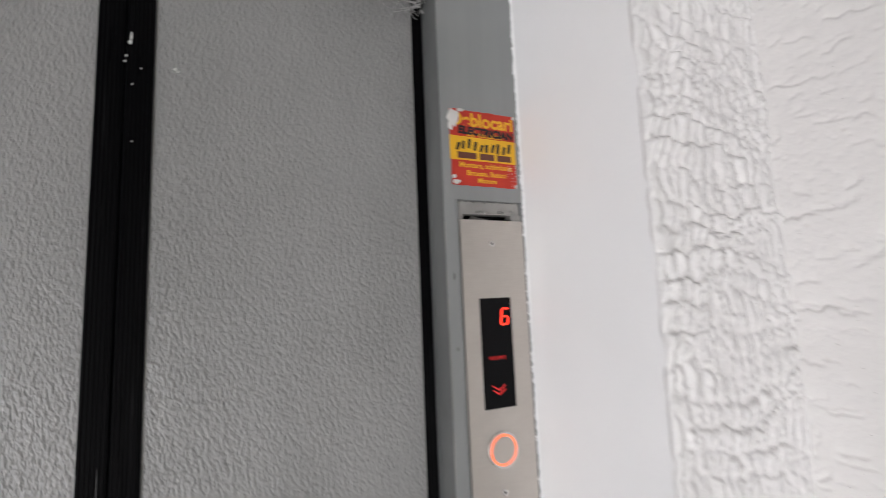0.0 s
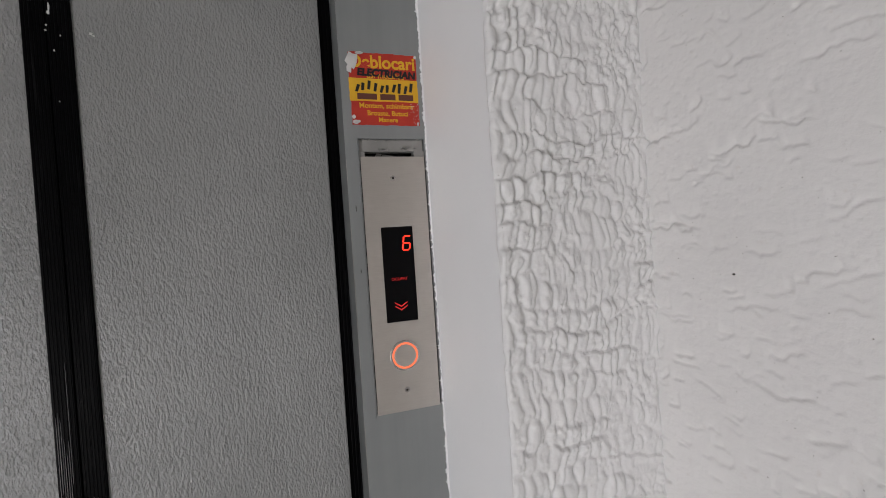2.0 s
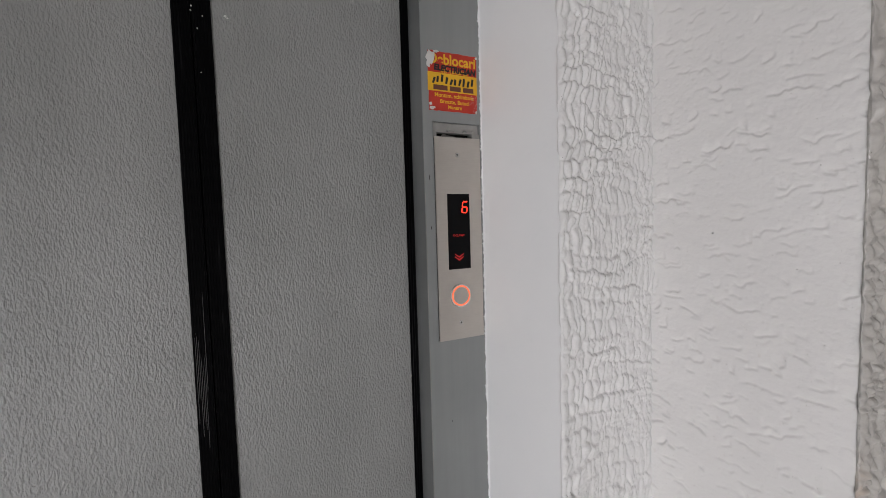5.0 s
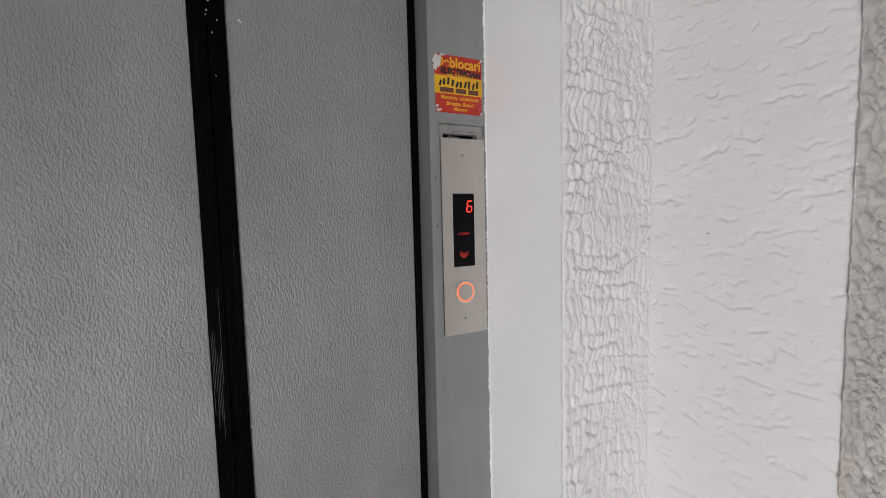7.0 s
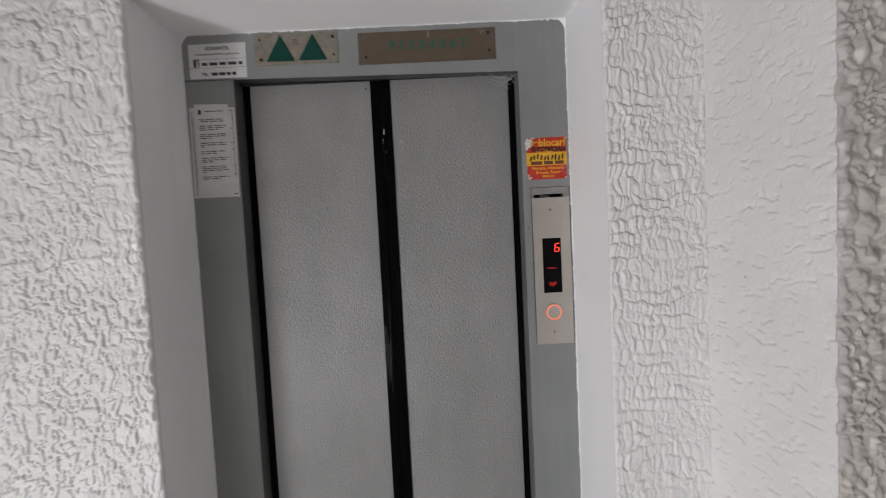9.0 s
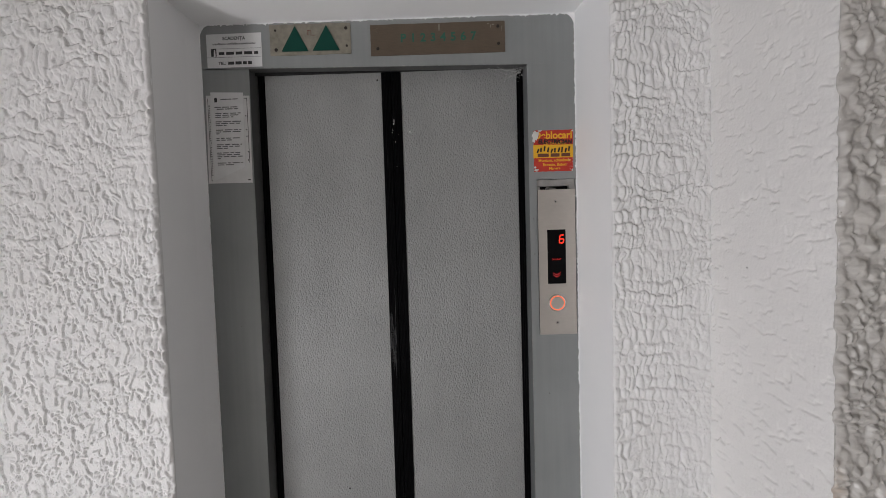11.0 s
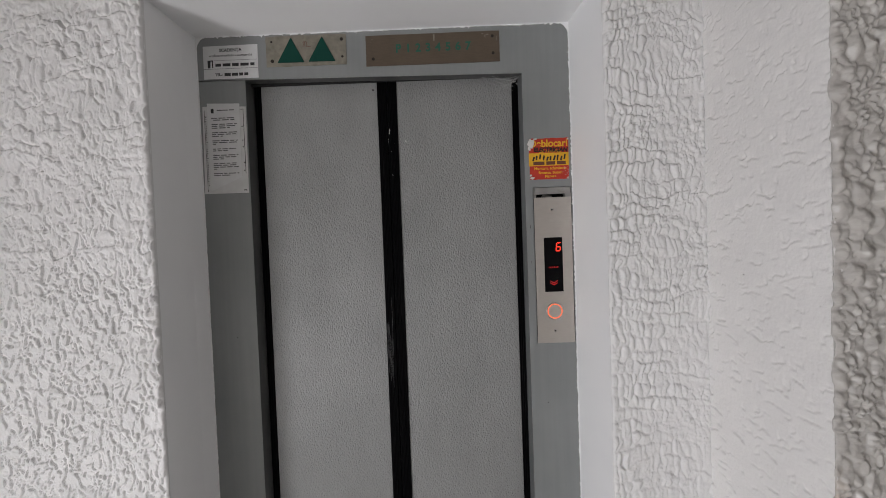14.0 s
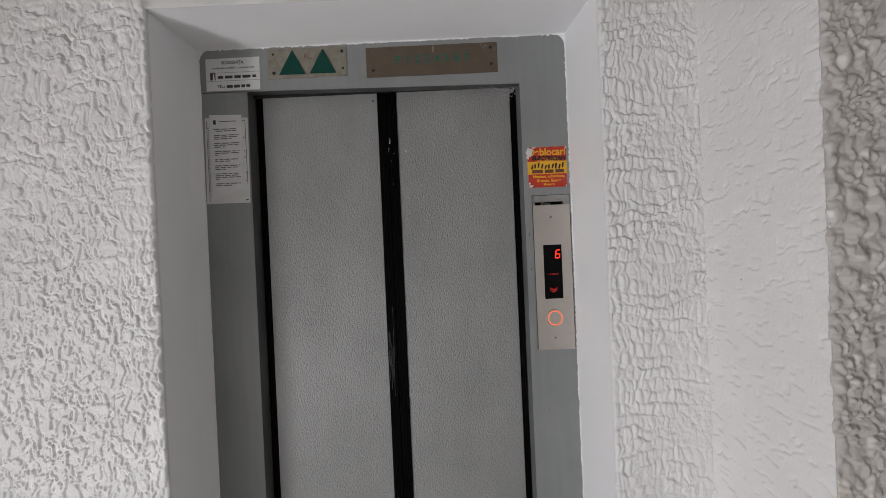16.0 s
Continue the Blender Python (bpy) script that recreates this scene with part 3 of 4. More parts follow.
def ragged_band(x_of, n, amp, seed, lo, hi, level=False, width=0.012):
    """Uneven lip of wall paint lapped onto the frame, along z (or along x when level)."""
    rng = random.Random(seed)
    inner, walk_off = [], 0.0
    for k in range(n + 1):
        walk_off = 0.55 * walk_off + rng.uniform(-1, 1) * amp
        s = lo + (hi - lo) * k / n
        spike = amp * 2.2 if rng.random() < 0.07 else 0
        inner.append((s, max(0.0008, 0.0022 + walk_off + spike)))
    bm = bmesh.new()
    for (s0, d0), (s1, d1) in zip(inner, inner[1:]):
        if level:
            pts = [(s0, x_of), (s1, x_of), (s1, x_of - d1), (s0, x_of - d0)]
        else:
            sg = -1 if x_of > 0 else 1
            pts = [(x_of, s0), (x_of + sg * d0, s0), (x_of + sg * d1, s1), (x_of, s1)]
        put_quad = [bm.verts.new((x, -0.0022, z)) for x, z in pts]
        rear = [bm.verts.new((x, 0.001, z)) for x, z in pts]
        bm.faces.new(put_quad)
        for i in range(4):
            j = (i + 1) % 4
            bm.faces.new((put_quad[i], rear[i], rear[j], put_quad[j]))
    bmesh.ops.remove_doubles(bm, verts=bm.verts, dist=1e-5)
    bmesh.ops.recalc_face_normals(bm, faces=bm.faces)
    return bm


for edge, name, seed in ((-0.5035, "trim_paint_edge_west", 4), (0.5035, "trim_paint_edge_east", 5)):
    whole(name, ragged_band(edge, 1100, 0.0011 if edge > 0 else 0.0005, seed, 0.0, 2.128), M_SMOOTH, "uneven white wall paint lapping onto the grey frame", "paint edge", "structure")
whole("trim_paint_edge_head", ragged_band(2.1305, 520, 0.0013, 6, -0.503, 0.503, True), M_SMOOTH, "uneven white wall paint lapping onto the grey lintel", "paint edge", "structure")


def blotch(bm, x, y, z, w, h, seed):
    rng = random.Random(seed)
    pts = [(x + w * math.cos(t) * rng.uniform(0.55, 1.1), z + h * math.sin(t) * rng.uniform(0.55, 1.1)) for t in (2 * math.pi * k / 9 for k in range(9))]
    put_sheet(bm, pts, y - 0.0007, y + 0.0004)


# ---- lift door frame ----
frame_thing = empty("lift_door_frame", "grey painted steel lift door frame set in a white recess", "door frame")
CUT = (0.3956, 0.4992, 1.268, 1.692)


def corner_fill(x, sx):
    """Rounded upper corner of wall paint over the frame."""
    pts = [(x, 2.1305), (x, 2.088)] + [(x - sx * 0.032 * (1 - math.cos(t)), 2.088 + 0.0425 * math.sin(t)) for t in (math.pi / 2 * k / 8 for k in range(1, 9))]
    return put_sheet(bmesh.new(), pts, -0.0018, 0.001)


bm = put_lattice(bmesh.new(), [0.375, CUT[0], CUT[1], 0.503], [0, CUT[2], CUT[3], 2.0003], {(1, 1)}, 0.0, 0.012)
part("right_jamb", bm, M_FRAME, frame_thing)
# right inner edge, a darker grey than the frame's face
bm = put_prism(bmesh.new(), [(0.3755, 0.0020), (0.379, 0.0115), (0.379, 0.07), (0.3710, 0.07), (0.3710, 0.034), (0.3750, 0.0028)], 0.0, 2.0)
part("jamb_return", bm, M_RETURN_GREY, frame_thing, "darker grey inner edge of the frame")
bm, rng = bmesh.new(), random.Random(52)
for k in range(70):
    z0 = 0.75 + 0.013 * k
    if rng.random() < 0.75:
        put_sheet(bm, [(0.3749, z0), (0.3749 + rng.uniform(0.0006, 0.0013), z0 + 0.001), (0.3749 + rng.uniform(0.0006, 0.0013), z0 + 0.013), (0.3749, z0 + 0.013)], -0.0004, 0.0015)
tagged(part("worn_edge", bm, M_FRAME_PALE, frame_thing, "pale worn edge of the frame"), kind="stuff")
# black box stands in for the shadow line between lintel and doors
part("head_gap_shade", box(-0.372, 0.372, 0.0306, 0.0402, 2.0045, 2.05), M_DARK, frame_thing, "black strip painted as the shade in the gap under the lintel")
part("left_jamb", box(-0.503, -0.375, 0.0015, 0.0135, 0, 2.012, bevel=0.0008), M_FRAME, frame_thing)
# left inner edge lies in shade, which its dark colour paints in
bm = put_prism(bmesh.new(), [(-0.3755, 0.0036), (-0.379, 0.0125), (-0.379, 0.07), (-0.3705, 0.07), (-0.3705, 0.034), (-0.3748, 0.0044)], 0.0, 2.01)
part("jamb_return", bm, M_FRAME_SHADE, frame_thing, "inner edge of the frame, its shade painted dark")
# the lintel's lower edge drops a little from one side to the other
bm = put_sheet(bmesh.new(), [(-0.503, 2.0145), (0.3755, 2.0004), (0.503, 2.0004), (0.503, 2.131), (-0.503, 2.131)], 0.0, 0.030)
part("lintel", bm, M_FRAME, frame_thing)
# thin dark sheet paints the shade under the lintel
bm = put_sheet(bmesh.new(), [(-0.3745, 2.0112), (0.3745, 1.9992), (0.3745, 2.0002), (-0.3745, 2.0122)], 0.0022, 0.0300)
part("lintel_soffit", bm, M_FRAME_SHADE, frame_thing, "underside of the lintel, painted dark as shade")
bm, rng = bmesh.new(), random.Random(57)
for k in range(64):
    x0 = -0.374 + 0.0117 * k + rng.uniform(-0.004, 0.004)
    z0, long, tall = 2.0123 - 0.01597 * (x0 + 0.375), rng.uniform(0.002, 0.010), rng.uniform(0.0007, 0.0020)
    if rng.random() < 0.7:
        put_sheet(bm, [(x0, z0 + 0.0004), (x0 + long * 0.6, z0 - tall * 0.8), (x0 + long, z0 - 0.0001), (x0 + long * 0.8, z0 + tall), (x0 + long * 0.2, z0 + tall * 0.7)], -0.0009, 0.0014)
tagged(part("paint_drip", bm, M_FRAME_PALE, frame_thing, "pale paint beads along the lintel's lower edge"), kind="stuff")
# plate closing the cut-out, its black colour paints the hollow's darkness
part("cavity", box(0.39, 0.502, 0.03, 0.034, 1.26, 1.70), M_DARK, frame_thing, "near-black plate as the shade of the hollow behind the call panel")
for sx in (-1, 1):
    whole("trim_paint_corner", corner_fill(sx * 0.5035, sx), M_SMOOTH, "rounded white paint corner over the grey frame", "paint edge", "structure")
for k, (x, z, w, h) in enumerate(((-0.5005, 1.135, 0.0016, 0.009), (-0.5008, 1.098, 0.0012, 0.004), (-0.5015, 1.43, 0.001, 0.003), (0.413, 1.105, 0.004, 0.0008), (0.4195, 1.1015, 0.0012, 0.0015),
                                  (0.385, 1.585, 0.0007, 0.006), (0.452, 1.93, 0.001, 0.0012), (-0.43, 1.31, 0.0012, 0.001), (0.366 + 0.02, 1.49, 0.0008, 0.004))):
    bm = bmesh.new()
    blotch(bm, x, 0.0013 if x < 0 else 0.0, z, w, h, 100 + k)
    part("paint_nick", bm, M_SCREW if k % 3 else M_FRAME_PALE, frame_thing, "small nick in the paint")
# painted-over lip in the slot above the panel
bm = bmesh.new()
put_sheet(bm, [(0.396, 1.672), (0.404, 1.6725), (0.404, 1.664), (0.396, 1.664)], 0.003, 0.02)
put_sheet(bm, [(0.396, 1.673), (0.4980, 1.6735), (0.498, 1.691), (0.396, 1.691)], 0.006, 0.02)
put_sheet(bm, [(0.482, 1.673), (0.4985, 1.673), (0.4985, 1.66), (0.482, 1.66)], 0.002, 0.02)
ridge, rng = bmesh.new(), random.Random(41)
level = [0.3925 + rng.uniform(-0.0004, 0.0004) for k in range(61)]
for k in range(60):
    z0, z1 = 1.262 + 0.0072 * k, 1.262 + 0.0072 * (k + 1)
    put_sheet(ridge, [(level[k], z0), (level[k] + 0.0013, z0), (level[k + 1] + 0.0013, z1), (level[k + 1], z1)], -0.0011, 0.0004)
bmesh.ops.remove_doubles(ridge, verts=ridge.verts, dist=1e-5)
part("paint_ridge", ridge, M_FRAME, frame_thing, "raised ridge of grey paint")
for k in range(22):
    x, z = rng.uniform(0.398, 0.497), rng.choice((1.6755, 1.689, 1.692)) + rng.uniform(-0.002, 0.002)
    put_sheet(bm, [(x, z), (x + rng.uniform(0.001, 0.004), z + 0.0004), (x + rng.uniform(0.001, 0.004), z + rng.uniform(0.001, 0.003)), (x - 0.0005, z + 0.0015)], 0.0005, 0.008)
part("slot_lip", bm, M_FRAME_PALE, frame_thing, "chipped pale paint in the slot above the call panel")
bm = bmesh.new()
for x0, x1, z0, dz in ((0.421, 0.434, 1.6655, 0.006), (0.43, 0.452, 1.664, 0.005)):
    put_sheet(bm, [(x0, z0), (x1 - 0.004, z0 + 0.001), (x1, z0 + dz), (x0 + 0.005, z0 + dz + 0.002)], 0.018, 0.022)
part("loose_scrap", bm, M_FRAME_PALE, frame_thing, "grey scraps caught in the slot")


# ---- lift doors ----
LEAF_Y = 0.041


def strip_outline(x0, x1, y0, y1, ribs):
    """Section of a ribbed rubber strip."""
    pts = [(x0, y1), (x0, y0 + 0.001), (x0 + 0.001, y0)]
    step = (x1 - x0 - 0.002) / ribs
    for k in range(ribs):
        s = x0 + 0.001 + k * step
        pts += [(s + step * 0.55, y0), (s + step * 0.7, y0 + 0.0005), (s + step * 0.85, y0 + 0.0005), (s + step, y0)]
    return pts + [(x1, y0 + 0.001), (x1, y1)]


def lift_door(side):
    left = side < 0
    ob = empty("lift_door", "closed grey embossed steel sliding lift door with black rubber edge", "lift door", "pair of lift doors")
    x0, x1 = (-0.349, -0.0225) if left else (0.030, 0.352)
    part("panel", box(x0, x1, LEAF_Y, LEAF_Y + 0.03, 0.012, 2.03, bevel=0.0012), M_LEAF, ob)
    e0, e1 = (-0.0235, 0.0030) if left else (0.0042, 0.031)
    bm = put_prism(bmesh.new(), strip_outline(e0, e1, LEAF_Y - 0.004 + (0.0012 if left else 0), LEAF_Y + 0.03, 6), 0.012, 2.03)
    part("rubber_edge", bm, M_RUBBER, ob, "black ribbed rubber meeting strip")
    o0, o1 = (-0.3702, -0.3495) if left else (0.3525, 0.3707)
    bm = put_prism(bmesh.new(), strip_outline(o0, o1, LEAF_Y + 0.004, LEAF_Y + 0.03, 3), 0.012, 2.03)
    part("side_seal", bm, M_RUBBER, ob, "black rubber side seal")
    return ob


left_door, right_door = lift_door(-1), lift_door(1)


bm = bmesh.new()
blotch(bm, 0.0515, LEAF_Y, 1.839, 0.0028, 0.0022, 1)
blotch(bm, 0.0545, LEAF_Y, 1.8365, 0.0016, 0.0014, 2)
part("paint_speck", bm, M_SPECK, right_door, "white paint speck")
bm = bmesh.new()
for k, (x, z, w, h) in enumerate(((0.0085, 1.868, 0.0012, 0.007), (0.0075, 1.861, 0.0025, 0.003), (0.0045, 1.845, 0.0013, 0.0016), (0.0030, 1.838, 0.0016, 0.0013),
                                  (0.019, 1.832, 0.0009, 0.0012), (0.011, 1.812, 0.0009, 0.0016), (0.0125, 1.745, 0.0008, 0.0012))):
    blotch(bm, x, LEAF_Y - 0.004, z, w, h, 20 + k)
part("paint_drip", bm, M_SPECK, right_door, "dried white paint drips")
bm = bmesh.new()
put_disc(bm, -0.0345, 1.984, LEAF_Y - 0.0012, LEAF_Y + 0.001, 0.0026, 14, 0.0005)
rng = random.Random(61)
for k in range(7):
    x, z0, long = -0.0205 + 0.0024 * k, rng.uniform(1.12, 1.25), rng.uniform(0.05, 0.2)
    worn = put_sheet(bmesh.new(), [(x, z0), (x + 0.0007, z0 + 0.004), (x + 0.0009, z0 + long), (x + 0.0003, z0 + long + 0.012)], LEAF_Y - 0.0033, LEAF_Y - 0.0025)
    part("rub_sheen", worn, M_WORN_SHEEN, left_door, "grey rubbed streak with painted highlight on the rubber")
scuff = bmesh.new()
blotch(scuff, -0.156, LEAF_Y, 0.818, 0.0035, 0.0022, 90)
part("scuff", scuff, M_SCREW, left_door, "small dark scuff")
part("rivet", bm, M_SCREW, left_door, "small dark rivet")


# ---- call panel ----
panel = empty("lift_call_panel", "brushed steel lift call panel with red floor display and lit button", "call panel")
PX0, PX1, PZ0, PZ1 = 0.3965, 0.4968, 1.2665, 1.6635
part("face_plate", put_lattice(bmesh.new(), [PX0, 0.4200, 0.4700, PX1], [PZ0, 1.4065, 1.5545, PZ1], {(1, 1)}, -0.0028, 0.0), M_STEEL, panel)
display = part("display", box(0.4196, 0.4704, -0.0021, -0.0006, 1.4061, 1.5549), M_SCREEN, panel, "black display window")


def seven_segments(parent, x, z, w, h, lit, lean=0.14):
    """One lit digit: segments a to g as sloped bars."""
    t, half = w * 0.2, h / 2
    spots = {"a": (0, h, 1), "g": (0, half, 1), "d": (0, 0, 1), "f": (-w / 2, half * 1.5, 0), "b": (w / 2, half * 1.5, 0), "e": (-w / 2, half * 0.5, 0), "c": (w / 2, half * 0.5, 0)}
    for s in lit:
        cx, cz, level = spots[s]
        ln = (w if level else half) * 0.46
        pts = [(-ln, 0), (-ln + t * 0.5, t / 2), (ln - t * 0.5, t / 2), (ln, 0), (ln - t * 0.5, -t / 2), (-ln + t * 0.5, -t / 2)]
        if not level:
            pts = [(b, a) for a, b in pts]
        pts = [(x + cx + a + lean * (cz + b - half), z + cz + b - half) for a, b in pts]
        part("segment", put_sheet(bmesh.new(), pts, -0.0025, -0.0021), M_DIGIT, parent, "red lit segment")


seven_segments(display, 0.4593, 1.5285, 0.0112, 0.0215, "afgedc")
lettering("legend", "OCUPAT", M_DIM, display, 0.4445, 1.4730, 0.0062, -0.0023, width=1.05)
for k in range(2):
    z = 1.4265 + 0.0055 * k
    bm = put_sheet(bmesh.new(), [(0.4345, z + 0.0055), (0.4445, z - 0.0005), (0.4545, z + 0.0055), (0.4545, z + 0.0036), (0.4445, z - 0.0030), (0.4345, z + 0.0036)], -0.0024, -0.0021)
    part("down_arrow", bm, M_DIM, display, "red lit down chevron")

button = part("call_button", put_disc(bmesh.new(), 0.4443, 1.3538, -0.0056, -0.0026, 0.0235, 48, 0.0009), M_CHROME, panel, "round steel call button")


def ring(bm, x, z, r0, r1, y0, y1, sides=56):
    rows = []
    for r, y in ((r0, y1), (r0, y0), (r1, y0), (r1, y1)):
        rows.append([bm.verts.new((x + r * math.cos(t), y, z + r * math.sin(t))) for t in (2 * math.pi * k / sides for k in range(sides))])
    for p, q in zip(rows, rows[1:]):
        for k in range(sides):
            bm.faces.new((p[k], p[(k + 1) % sides], q[(k + 1) % sides], q[k]))
    bmesh.ops.recalc_face_normals(bm, faces=bm.faces)
    return bm


part("light_ring", ring(bmesh.new(), 0.4443, 1.3538, 0.0174, 0.0205, -0.0062, -0.005), M_RING, button, "glowing orange ring")
part("cap", put_disc(bmesh.new(), 0.4443, 1.3538, -0.0067, -0.005, 0.0168, 48, 0.0006), M_STEEL, button, "matt steel push cap")
for z in (1.6300, 1.2995):
    screw = part("screw", put_disc(bmesh.new(), 0.4443, z, -0.0036, -0.0024, 0.0042, 20, 0.0005), M_CHROME, panel, "small steel screw")
    part("socket", put_disc(bmesh.new(), 0.4443, z, -0.0039, -0.003, 0.0019, 6), M_SCREW, screw, "dark hex socket")


# ---- locksmith sticker ----
def outline_wobble(x0, x1, z0, z1, amp, seed, n=14):
    rng = random.Random(seed)
    pts = []
    for a, b in (((x0, z0), (x1, z0)), ((x1, z0), (x1, z1)), ((x1, z1), (x0, z1)), ((x0, z1), (x0, z0))):
        for k in range(n):
            f = k / n
            pts.append((a[0] + (b[0] - a[0]) * f + rng.uniform(-amp, amp), a[1] + (b[1] - a[1]) * f + rng.uniform(-amp, amp)))
    return pts


sticker = empty("sticker", "torn red and yellow locksmith sticker on grey frame", "sticker")
part("red_ground", put_sheet(bmesh.new(), outline_wobble(0.3885, 0.494, 1.7125, 1.823, 0.0006, 3), -0.0006, 0.0), M_RED, sticker, "red printed ground")
part("yellow_band", put_sheet(bmesh.new(), outline_wobble(0.3872, 0.4942, 1.7490, 1.7835, 0.0003, 4), -0.0009, -0.0006), M_YELLOW, sticker, "yellow printed band")
for k, (x, z, w, h) in enumerate(((0.3945, 1.8110, 0.0135, 0.0140), (0.3895, 1.797, 0.0045, 0.0105), (0.405, 1.8215, 0.007, 0.0025), (0.3945, 1.7165, 0.0075, 0.0038),
                                  (0.391, 1.7235, 0.0033, 0.0032), (0.4905, 1.7150, 0.0022, 0.0030), (0.492, 1.8195, 0.0025, 0.003))):
    bm = bmesh.new()
    blotch(bm, x, -0.0011 - 0.0003 * k, z, w, h, 31 + k)
    part("torn_patch", bm, M_TORN, sticker, "whitish torn paper")
bm = bmesh.new()
for k in range(26):
    blotch(bm, 0.478 + 0.016 * random.random(), -0.0008, 1.715 + 0.032 * random.random(), 0.0007, 0.0005, 40 + k)
tagged(part("flaking", bm, M_TORN, sticker, "tiny flaked spots"), kind="stuff")
lettering("headline", "Deblocari", M_YELLOW, sticker, 0.4925, 1.8085, 0.0270, -0.0006, align="RIGHT", width=0.965, bold=0.0007)
lettering("strapline", "usi metalice", M_YELLOW, sticker, 0.4440, 1.7885, 0.0125, -0.0008, bold=0.0002)
lettering("handwriting", "ELECTRICIAN", M_INK, sticker, 0.4455, 1.7915, 0.0150, -0.0013, width=1.0, shear=0.12, turn=1.5, bold=0.0008)
for words, z, size in (("Montam, schimbam:", 1.7420, 0.0108), ("Broaste, Butuci", 1.7305, 0.0104), ("Manere", 1.7205, 0.0100)):
    lettering("small_print", words, M_YELLOW, sticker, 0.4440, z, size, -0.0008, bold=0.0002)
rng = random.Random(8)
for x0, x1 in ((0.3985, 0.4285), (0.4335, 0.4575), (0.4625, 0.4860)):
    part("print_bar", put_sheet(bmesh.new(), [(x0, 1.7515), (x1, 1.7515), (x1, 1.7605), (x0, 1.7605)], -0.0012, -0.0008), M_PRINT, sticker, "dark red printed bar")
for k in range(10):
    # handwritten figures as slanted bars
    x, dz, tilt, long = 0.3955 + 0.0094 * k, rng.uniform(-0.0025, 0.0025), rng.uniform(0.001, 0.004), rng.uniform(0.010, 0.015)
    part("ink_bar", put_sheet(bmesh.new(), [(x, 1.7645 + dz), (x + 0.0042, 1.7640 + dz), (x + tilt + 0.0046, 1.7640 + long + dz), (x + tilt, 1.7648 + long + dz)], -0.0014, -0.0009), M_INK, sticker, "black marker bar")


# ---- maintenance label and notice ----
label = empty("label", "white maintenance card with black print on the lintel", "label")
part("card", put_sheet(bmesh.new(), [(-0.4845, 2.0165), (-0.3365, 2.0165), (-0.336, 2.106), (-0.4845, 2.1045)], -0.0012, 0.0), M_LABEL, label)
lettering("title", "SCADENŢA", M_GREYINK, label, -0.4100, 2.0925, 0.0118, -0.0014, bold=0.0003)


lettering("subtitle", "următoarei verificări a ascensorului", M_GREYINK, label, -0.4100, 2.0785, 0.0080, -0.0014, bold=0.0001)


def print_rows(parent, rows, y, mat, height, name="print_bar"):
    for x0, x1, z in rows:
        part(name, box(x0, x1, y - 0.0002, y + 0.0002, z - height / 2, z + height / 2), mat, parent, "printed line")


def word_row(x0, x1, z, seed, mean=0.012):
    rng, x, out = random.Random(seed), x0, []
    while x < x1 - 0.004:
        w = min(rng.uniform(0.5, 1.5) * mean, x1 - x)
        out.append((x, x + w, z))
        x += w + mean * 0.25
    return out


print_rows(label, word_row(-0.452, -0.346, 2.0535, 3, 0.02), -0.0014, M_GREYINK, 0.0076)
part("emblem", put_sheet(bmesh.new(), [(-0.473, 2.046), (-0.4665, 2.046), (-0.4650, 2.064), (-0.4615, 2.064), (-0.4610, 2.046), (-0.4585, 2.046), (-0.4585, 2.067), (-0.473, 2.066)], -0.0016, -0.0012), M_GREYINK, label, "dark emblem")
part("rule", box(-0.4545, -0.338, -0.0015, -0.0011, 2.0655, 2.0662), M_PALEINK, label)
part("rule", box(-0.4845, -0.338, -0.0015, -0.0011, 2.0430, 2.0437), M_PALEINK, label)
lettering("phone_title", "TEL.:", M_GREYINK, label, -0.4540, 2.0275, 0.0098, -0.0014, align="LEFT", bold=0.0003)
print_rows(label, [(-0.4285, -0.4120, 2.0275), (-0.4085, -0.3920, 2.0275), (-0.3885, -0.3780, 2.0275), (-0.3745, -0.3640, 2.0275)], -0.0014, M_GREYINK, 0.0078)

notice = empty("notice", "two overlapping printed paper notices stuck on the grey frame", "notice")
part("under_sheet", put_sheet(bmesh.new(), [(-0.4985, 1.7075), (-0.3790, 1.7070), (-0.3765, 1.9405), (-0.4945, 1.9440)], 0.0002, 0.0015), M_PAPER, notice, "lower white paper sheet")
part("top_sheet", put_sheet(bmesh.new(), [(-0.4800, 1.7150), (-0.3950, 1.7500), (-0.3930, 1.9490), (-0.4815, 1.9520)], -0.0006, 0.0002), M_LABEL, notice, "upper white paper sheet")
part("sheet_frame", box(-0.4905, -0.4895, -0.0001, 0.0002, 1.715, 1.936), M_GREYINK, notice, "printed border")
part("sheet_frame", box(-0.3845, -0.3832, -0.0001, 0.0002, 1.760, 1.934), M_GREYINK, notice, "printed border")
part("sheet_frame", box(-0.392, -0.3832, -0.0001, 0.0002, 1.933, 1.9345), M_GREYINK, notice, "printed border")
part("sheet_frame", box(-0.3915, -0.3832, -0.0001, 0.0002, 1.7135, 1.716), M_GREYINK, notice, "printed border")
part("emblem", box(-0.4715, -0.4640, -0.0009, -0.0006, 1.925, 1.937), M_GREYINK, notice, "dark emblem")
bars = [(-0.455, -0.425, 1.9325), (-0.422, -0.408, 1.9325)]
bars += word_row(-0.472, -0.402, 1.9115, 5, 0.015) + word_row(-0.466, -0.408, 1.9065, 6, 0.015)
z = 1.895
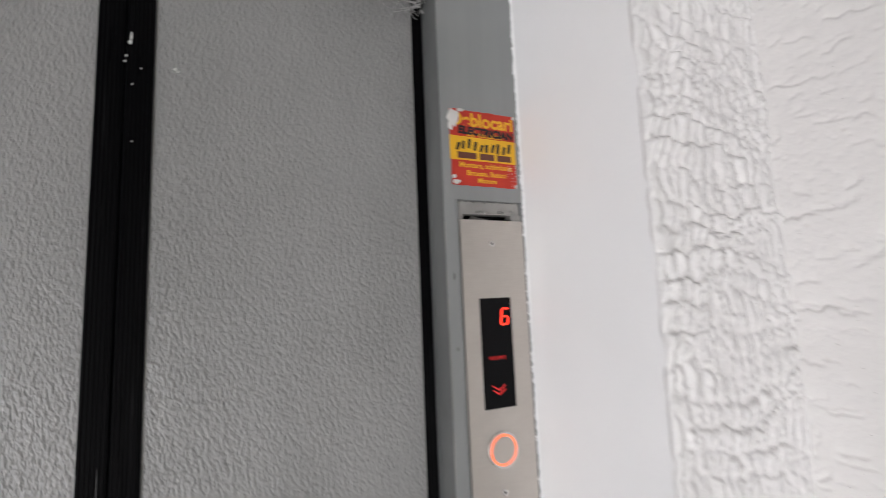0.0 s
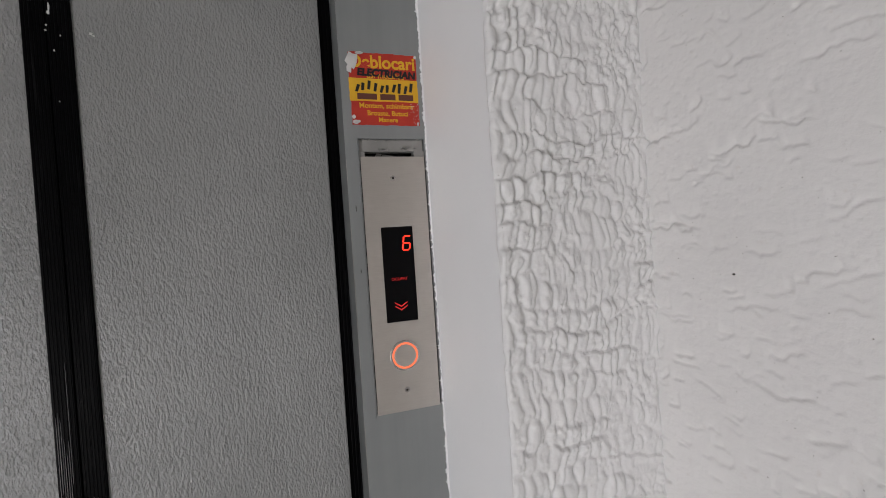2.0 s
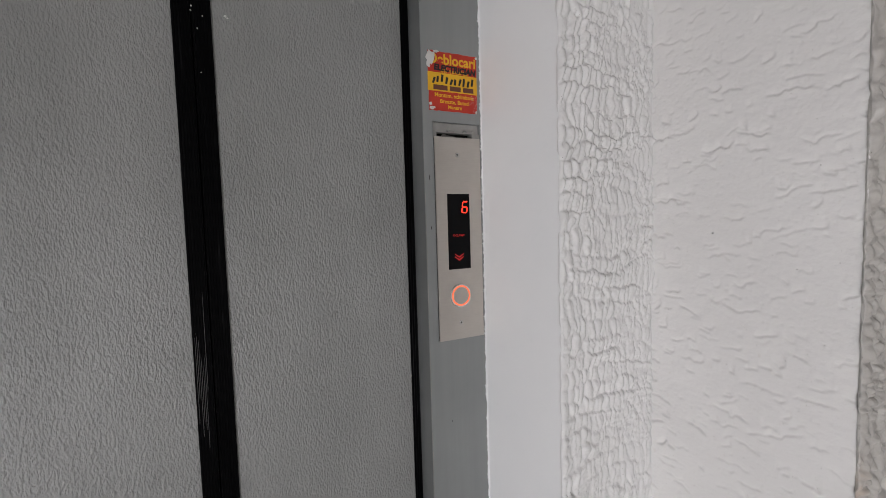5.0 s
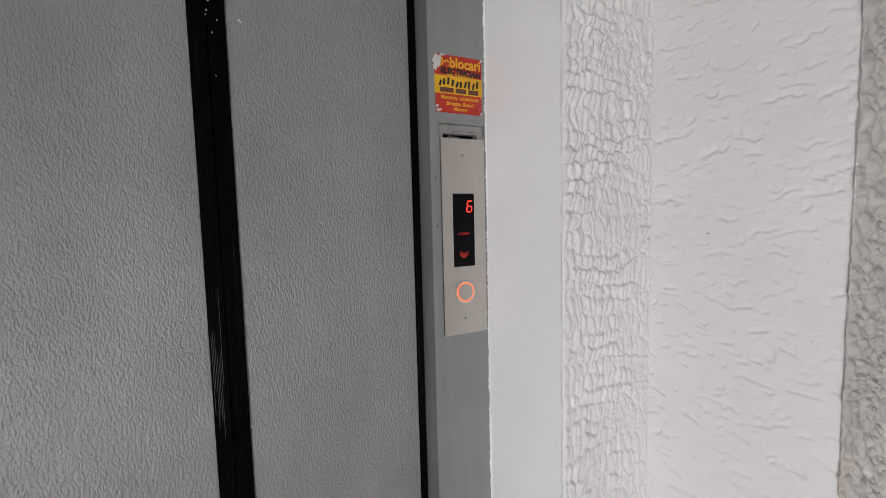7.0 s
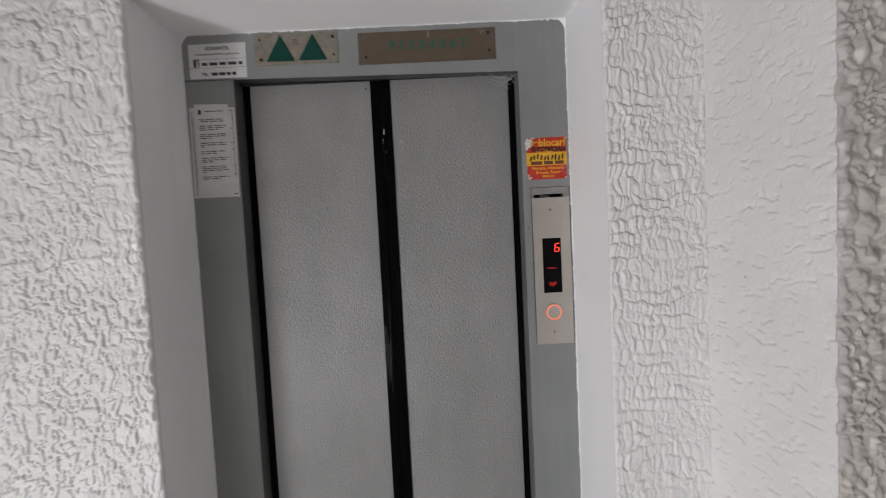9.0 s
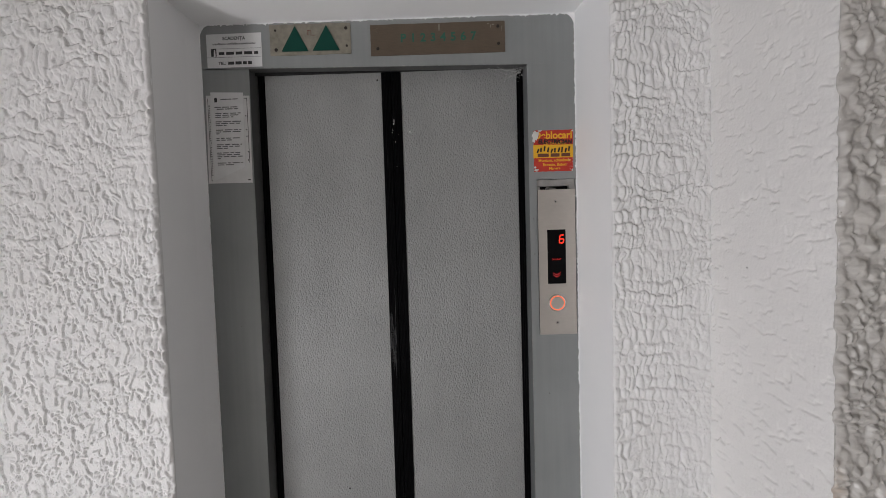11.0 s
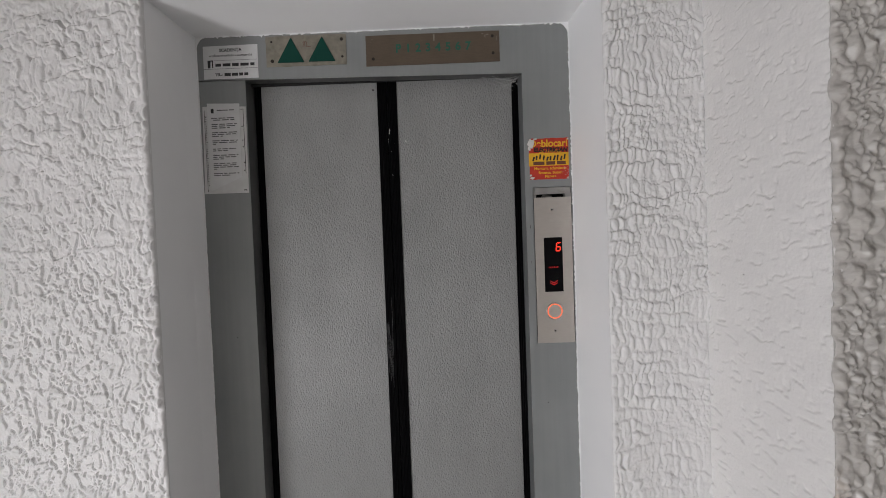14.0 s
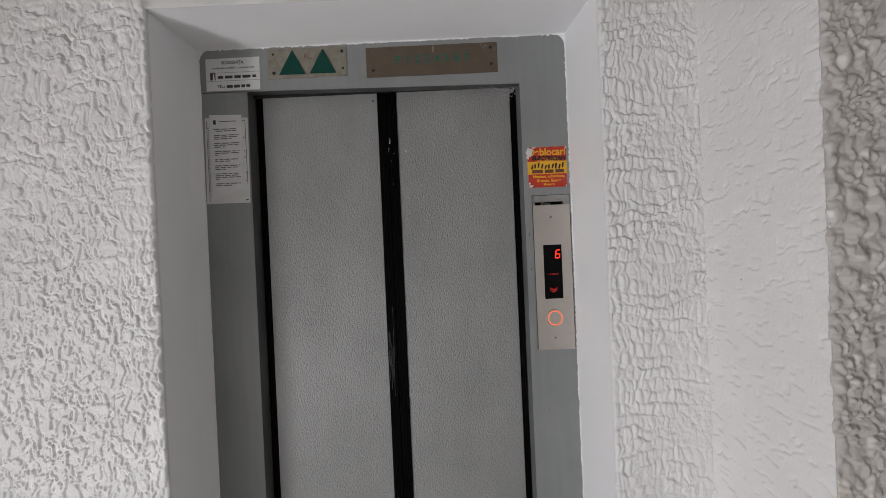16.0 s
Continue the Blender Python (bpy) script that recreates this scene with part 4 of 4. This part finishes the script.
for block, count in enumerate((3, 3, 3, 2, 3, 4, 2)):
    for k in range(count):
        end = -0.402 if k < count - 1 else -0.402 - 0.02 * (1 + block % 3)
        bars += word_row(-0.471, end, z, 10 + block * 7 + k, 0.016)
        z -= 0.0050
    z -= 0.0072
print_rows(notice, bars, -0.0007, M_PALEINK, 0.0025)
rng = random.Random(12)
print_rows(notice, [(-0.4885 + rng.uniform(0, 0.001), -0.4855 + rng.uniform(-0.001, 0.001), 1.73 + 0.0062 * k) for k in range(31)], 0.0001, M_PALEINK, 0.003)
for x, z in ((-0.4895, 1.7155), (-0.3885, 1.887), (-0.388, 1.85), (-0.388, 1.832), (-0.386, 1.79), (-0.3870, 1.768)):
    part("print_dot", box(x - 0.0013, x + 0.0013, -0.0002, 0.0002, z - 0.0016, z + 0.0016), M_GREYINK, notice, "printed mark")


# ---- direction arrows and floor plate over the door ----
arrows = empty("arrow_plate", "grimy beige plate with two green upward triangles", "indicator plate")
part("plate", put_sheet(bmesh.new(), outline_wobble(-0.3125, -0.0955, 2.0425, 2.1235, 0.0007, 9, 12), -0.0022, 0.0), M_BEIGE, arrows)
for x0 in (-0.2825, -0.1985):
    bm = put_sheet(bmesh.new(), [(x0, 2.0520), (x0 + 0.0735, 2.0510), (x0 + 0.0385, 2.1190)], -0.0048, -0.0021)
    bmesh.ops.bevel(bm, geom=bm.edges[:], offset=0.0012, segments=2, affect="EDGES")
    part("triangle", bm, M_GREEN, arrows, "dark green upward triangle")
for x, z, r in ((-0.2965, 2.0575, 0.0046), (-0.1075, 2.1095, 0.0044), (-0.1065, 2.0630, 0.0032), (-0.2970, 2.1085, 0.0030)):
    part("screw", put_disc(bmesh.new(), x, z, -0.0036, -0.0018, r, 16, 0.0006), M_SCREW, arrows, "rusty dark screw")
print_rows(arrows, [(-0.2120, -0.2105, 2.1000), (-0.2020, -0.2005, 2.0985), (-0.2075, -0.2062, 2.0995)], -0.0024, M_PRINT, 0.0125, "scratch")
print_rows(arrows, [(-0.2105, -0.2020, 2.1060), (-0.1990, -0.1905, 2.0935)], -0.0024, M_PRINT, 0.0012, "scratch")

floors = empty("floor_indicator", "dull brown metal plate with green floor numbers", "indicator plate")
part("plate", put_sheet(bmesh.new(), outline_wobble(-0.0425, 0.3170, 2.0335, 2.1150, 0.0005, 14, 16), -0.0020, 0.0), M_BRASS, floors)
for k, c in enumerate("P1234567"):
    lettering("floor_number", c, M_GREENDARK, floors, 0.0450 + 0.0268 * k, 2.0770, 0.0300, -0.0023, bold=0.0009, depth=0.0003)
for x, z, dark in ((-0.0245, 2.0995, 0), (-0.0235, 2.0525, 1), (0.2985, 2.1010, 1), (0.2995, 2.0560, 1)):
    part("screw", put_disc(bmesh.new(), x, z, -0.0034, -0.0016, 0.0042, 16, 0.0006), M_SCREW if dark else M_BRASS, floors, "old slotted screw")
part("scratch", put_sheet(bmesh.new(), [(0.1400, 2.0950), (0.1432, 2.0945), (0.1440, 2.1120), (0.1395, 2.1125)], -0.0023, -0.0018), M_BEIGE, floors, "pale scratch")


for k, (x, z, w, h) in enumerate(((0.2790, 2.102, 0.0012, 0.006), (0.2860, 2.106, 0.005, 0.0014), (0.3090, 2.094, 0.001, 0.008), (0.2725, 2.109, 0.003, 0.0012), (-0.0250, 2.1035, 0.003, 0.0012))):
    bm = bmesh.new()
    blotch(bm, x, -0.0021, z, w, h, 130 + k)
    part("scratch", bm, M_BEIGE, floors, "pale scratch")


# ---- cobweb in the corner of the doorway ----
bm = bmesh.new()
rng = random.Random(21)
for k in range(34):
    a = Vector((0.3715 - rng.random() ** 2 * 0.11, rng.uniform(0.004, 0.036), 1.9985))
    b = Vector((0.3660 - rng.random() * 0.05, rng.uniform(0.022, 0.037), 1.996 - rng.random() ** 1.6 * 0.035))
    mid = (a + b) / 2 + Vector((0, 0, -rng.uniform(0.0, 0.006)))
    put_tube(bm, [a, a.lerp(mid, 0.5), mid, mid.lerp(b, 0.5), b], rng.choice((0.00016, 0.00022, 0.0004)), 4)
for k in range(9):
    blotch(bm, 0.345 + 0.024 * rng.random(), 0.03, 1.978 + 0.018 * rng.random(), 0.0014, 0.0022, 60 + k)
whole("cobweb", bm, M_WEB, "dusty grey cobweb in the corner of the lift doorway", "cobweb")

# ---- marks on the side wall ----
bm = bmesh.new()
blotch(bm, 0, 0, 0, 0.0016, 0.0014, 80)
bm.transform(Matrix.Translation((0.7447, -0.318, 1.470)) @ pose(0, 0, 0, 0, 0, -95))
whole("stain", bm, M_SCREW, "small dark speck stuck to the white side wall", "stain")
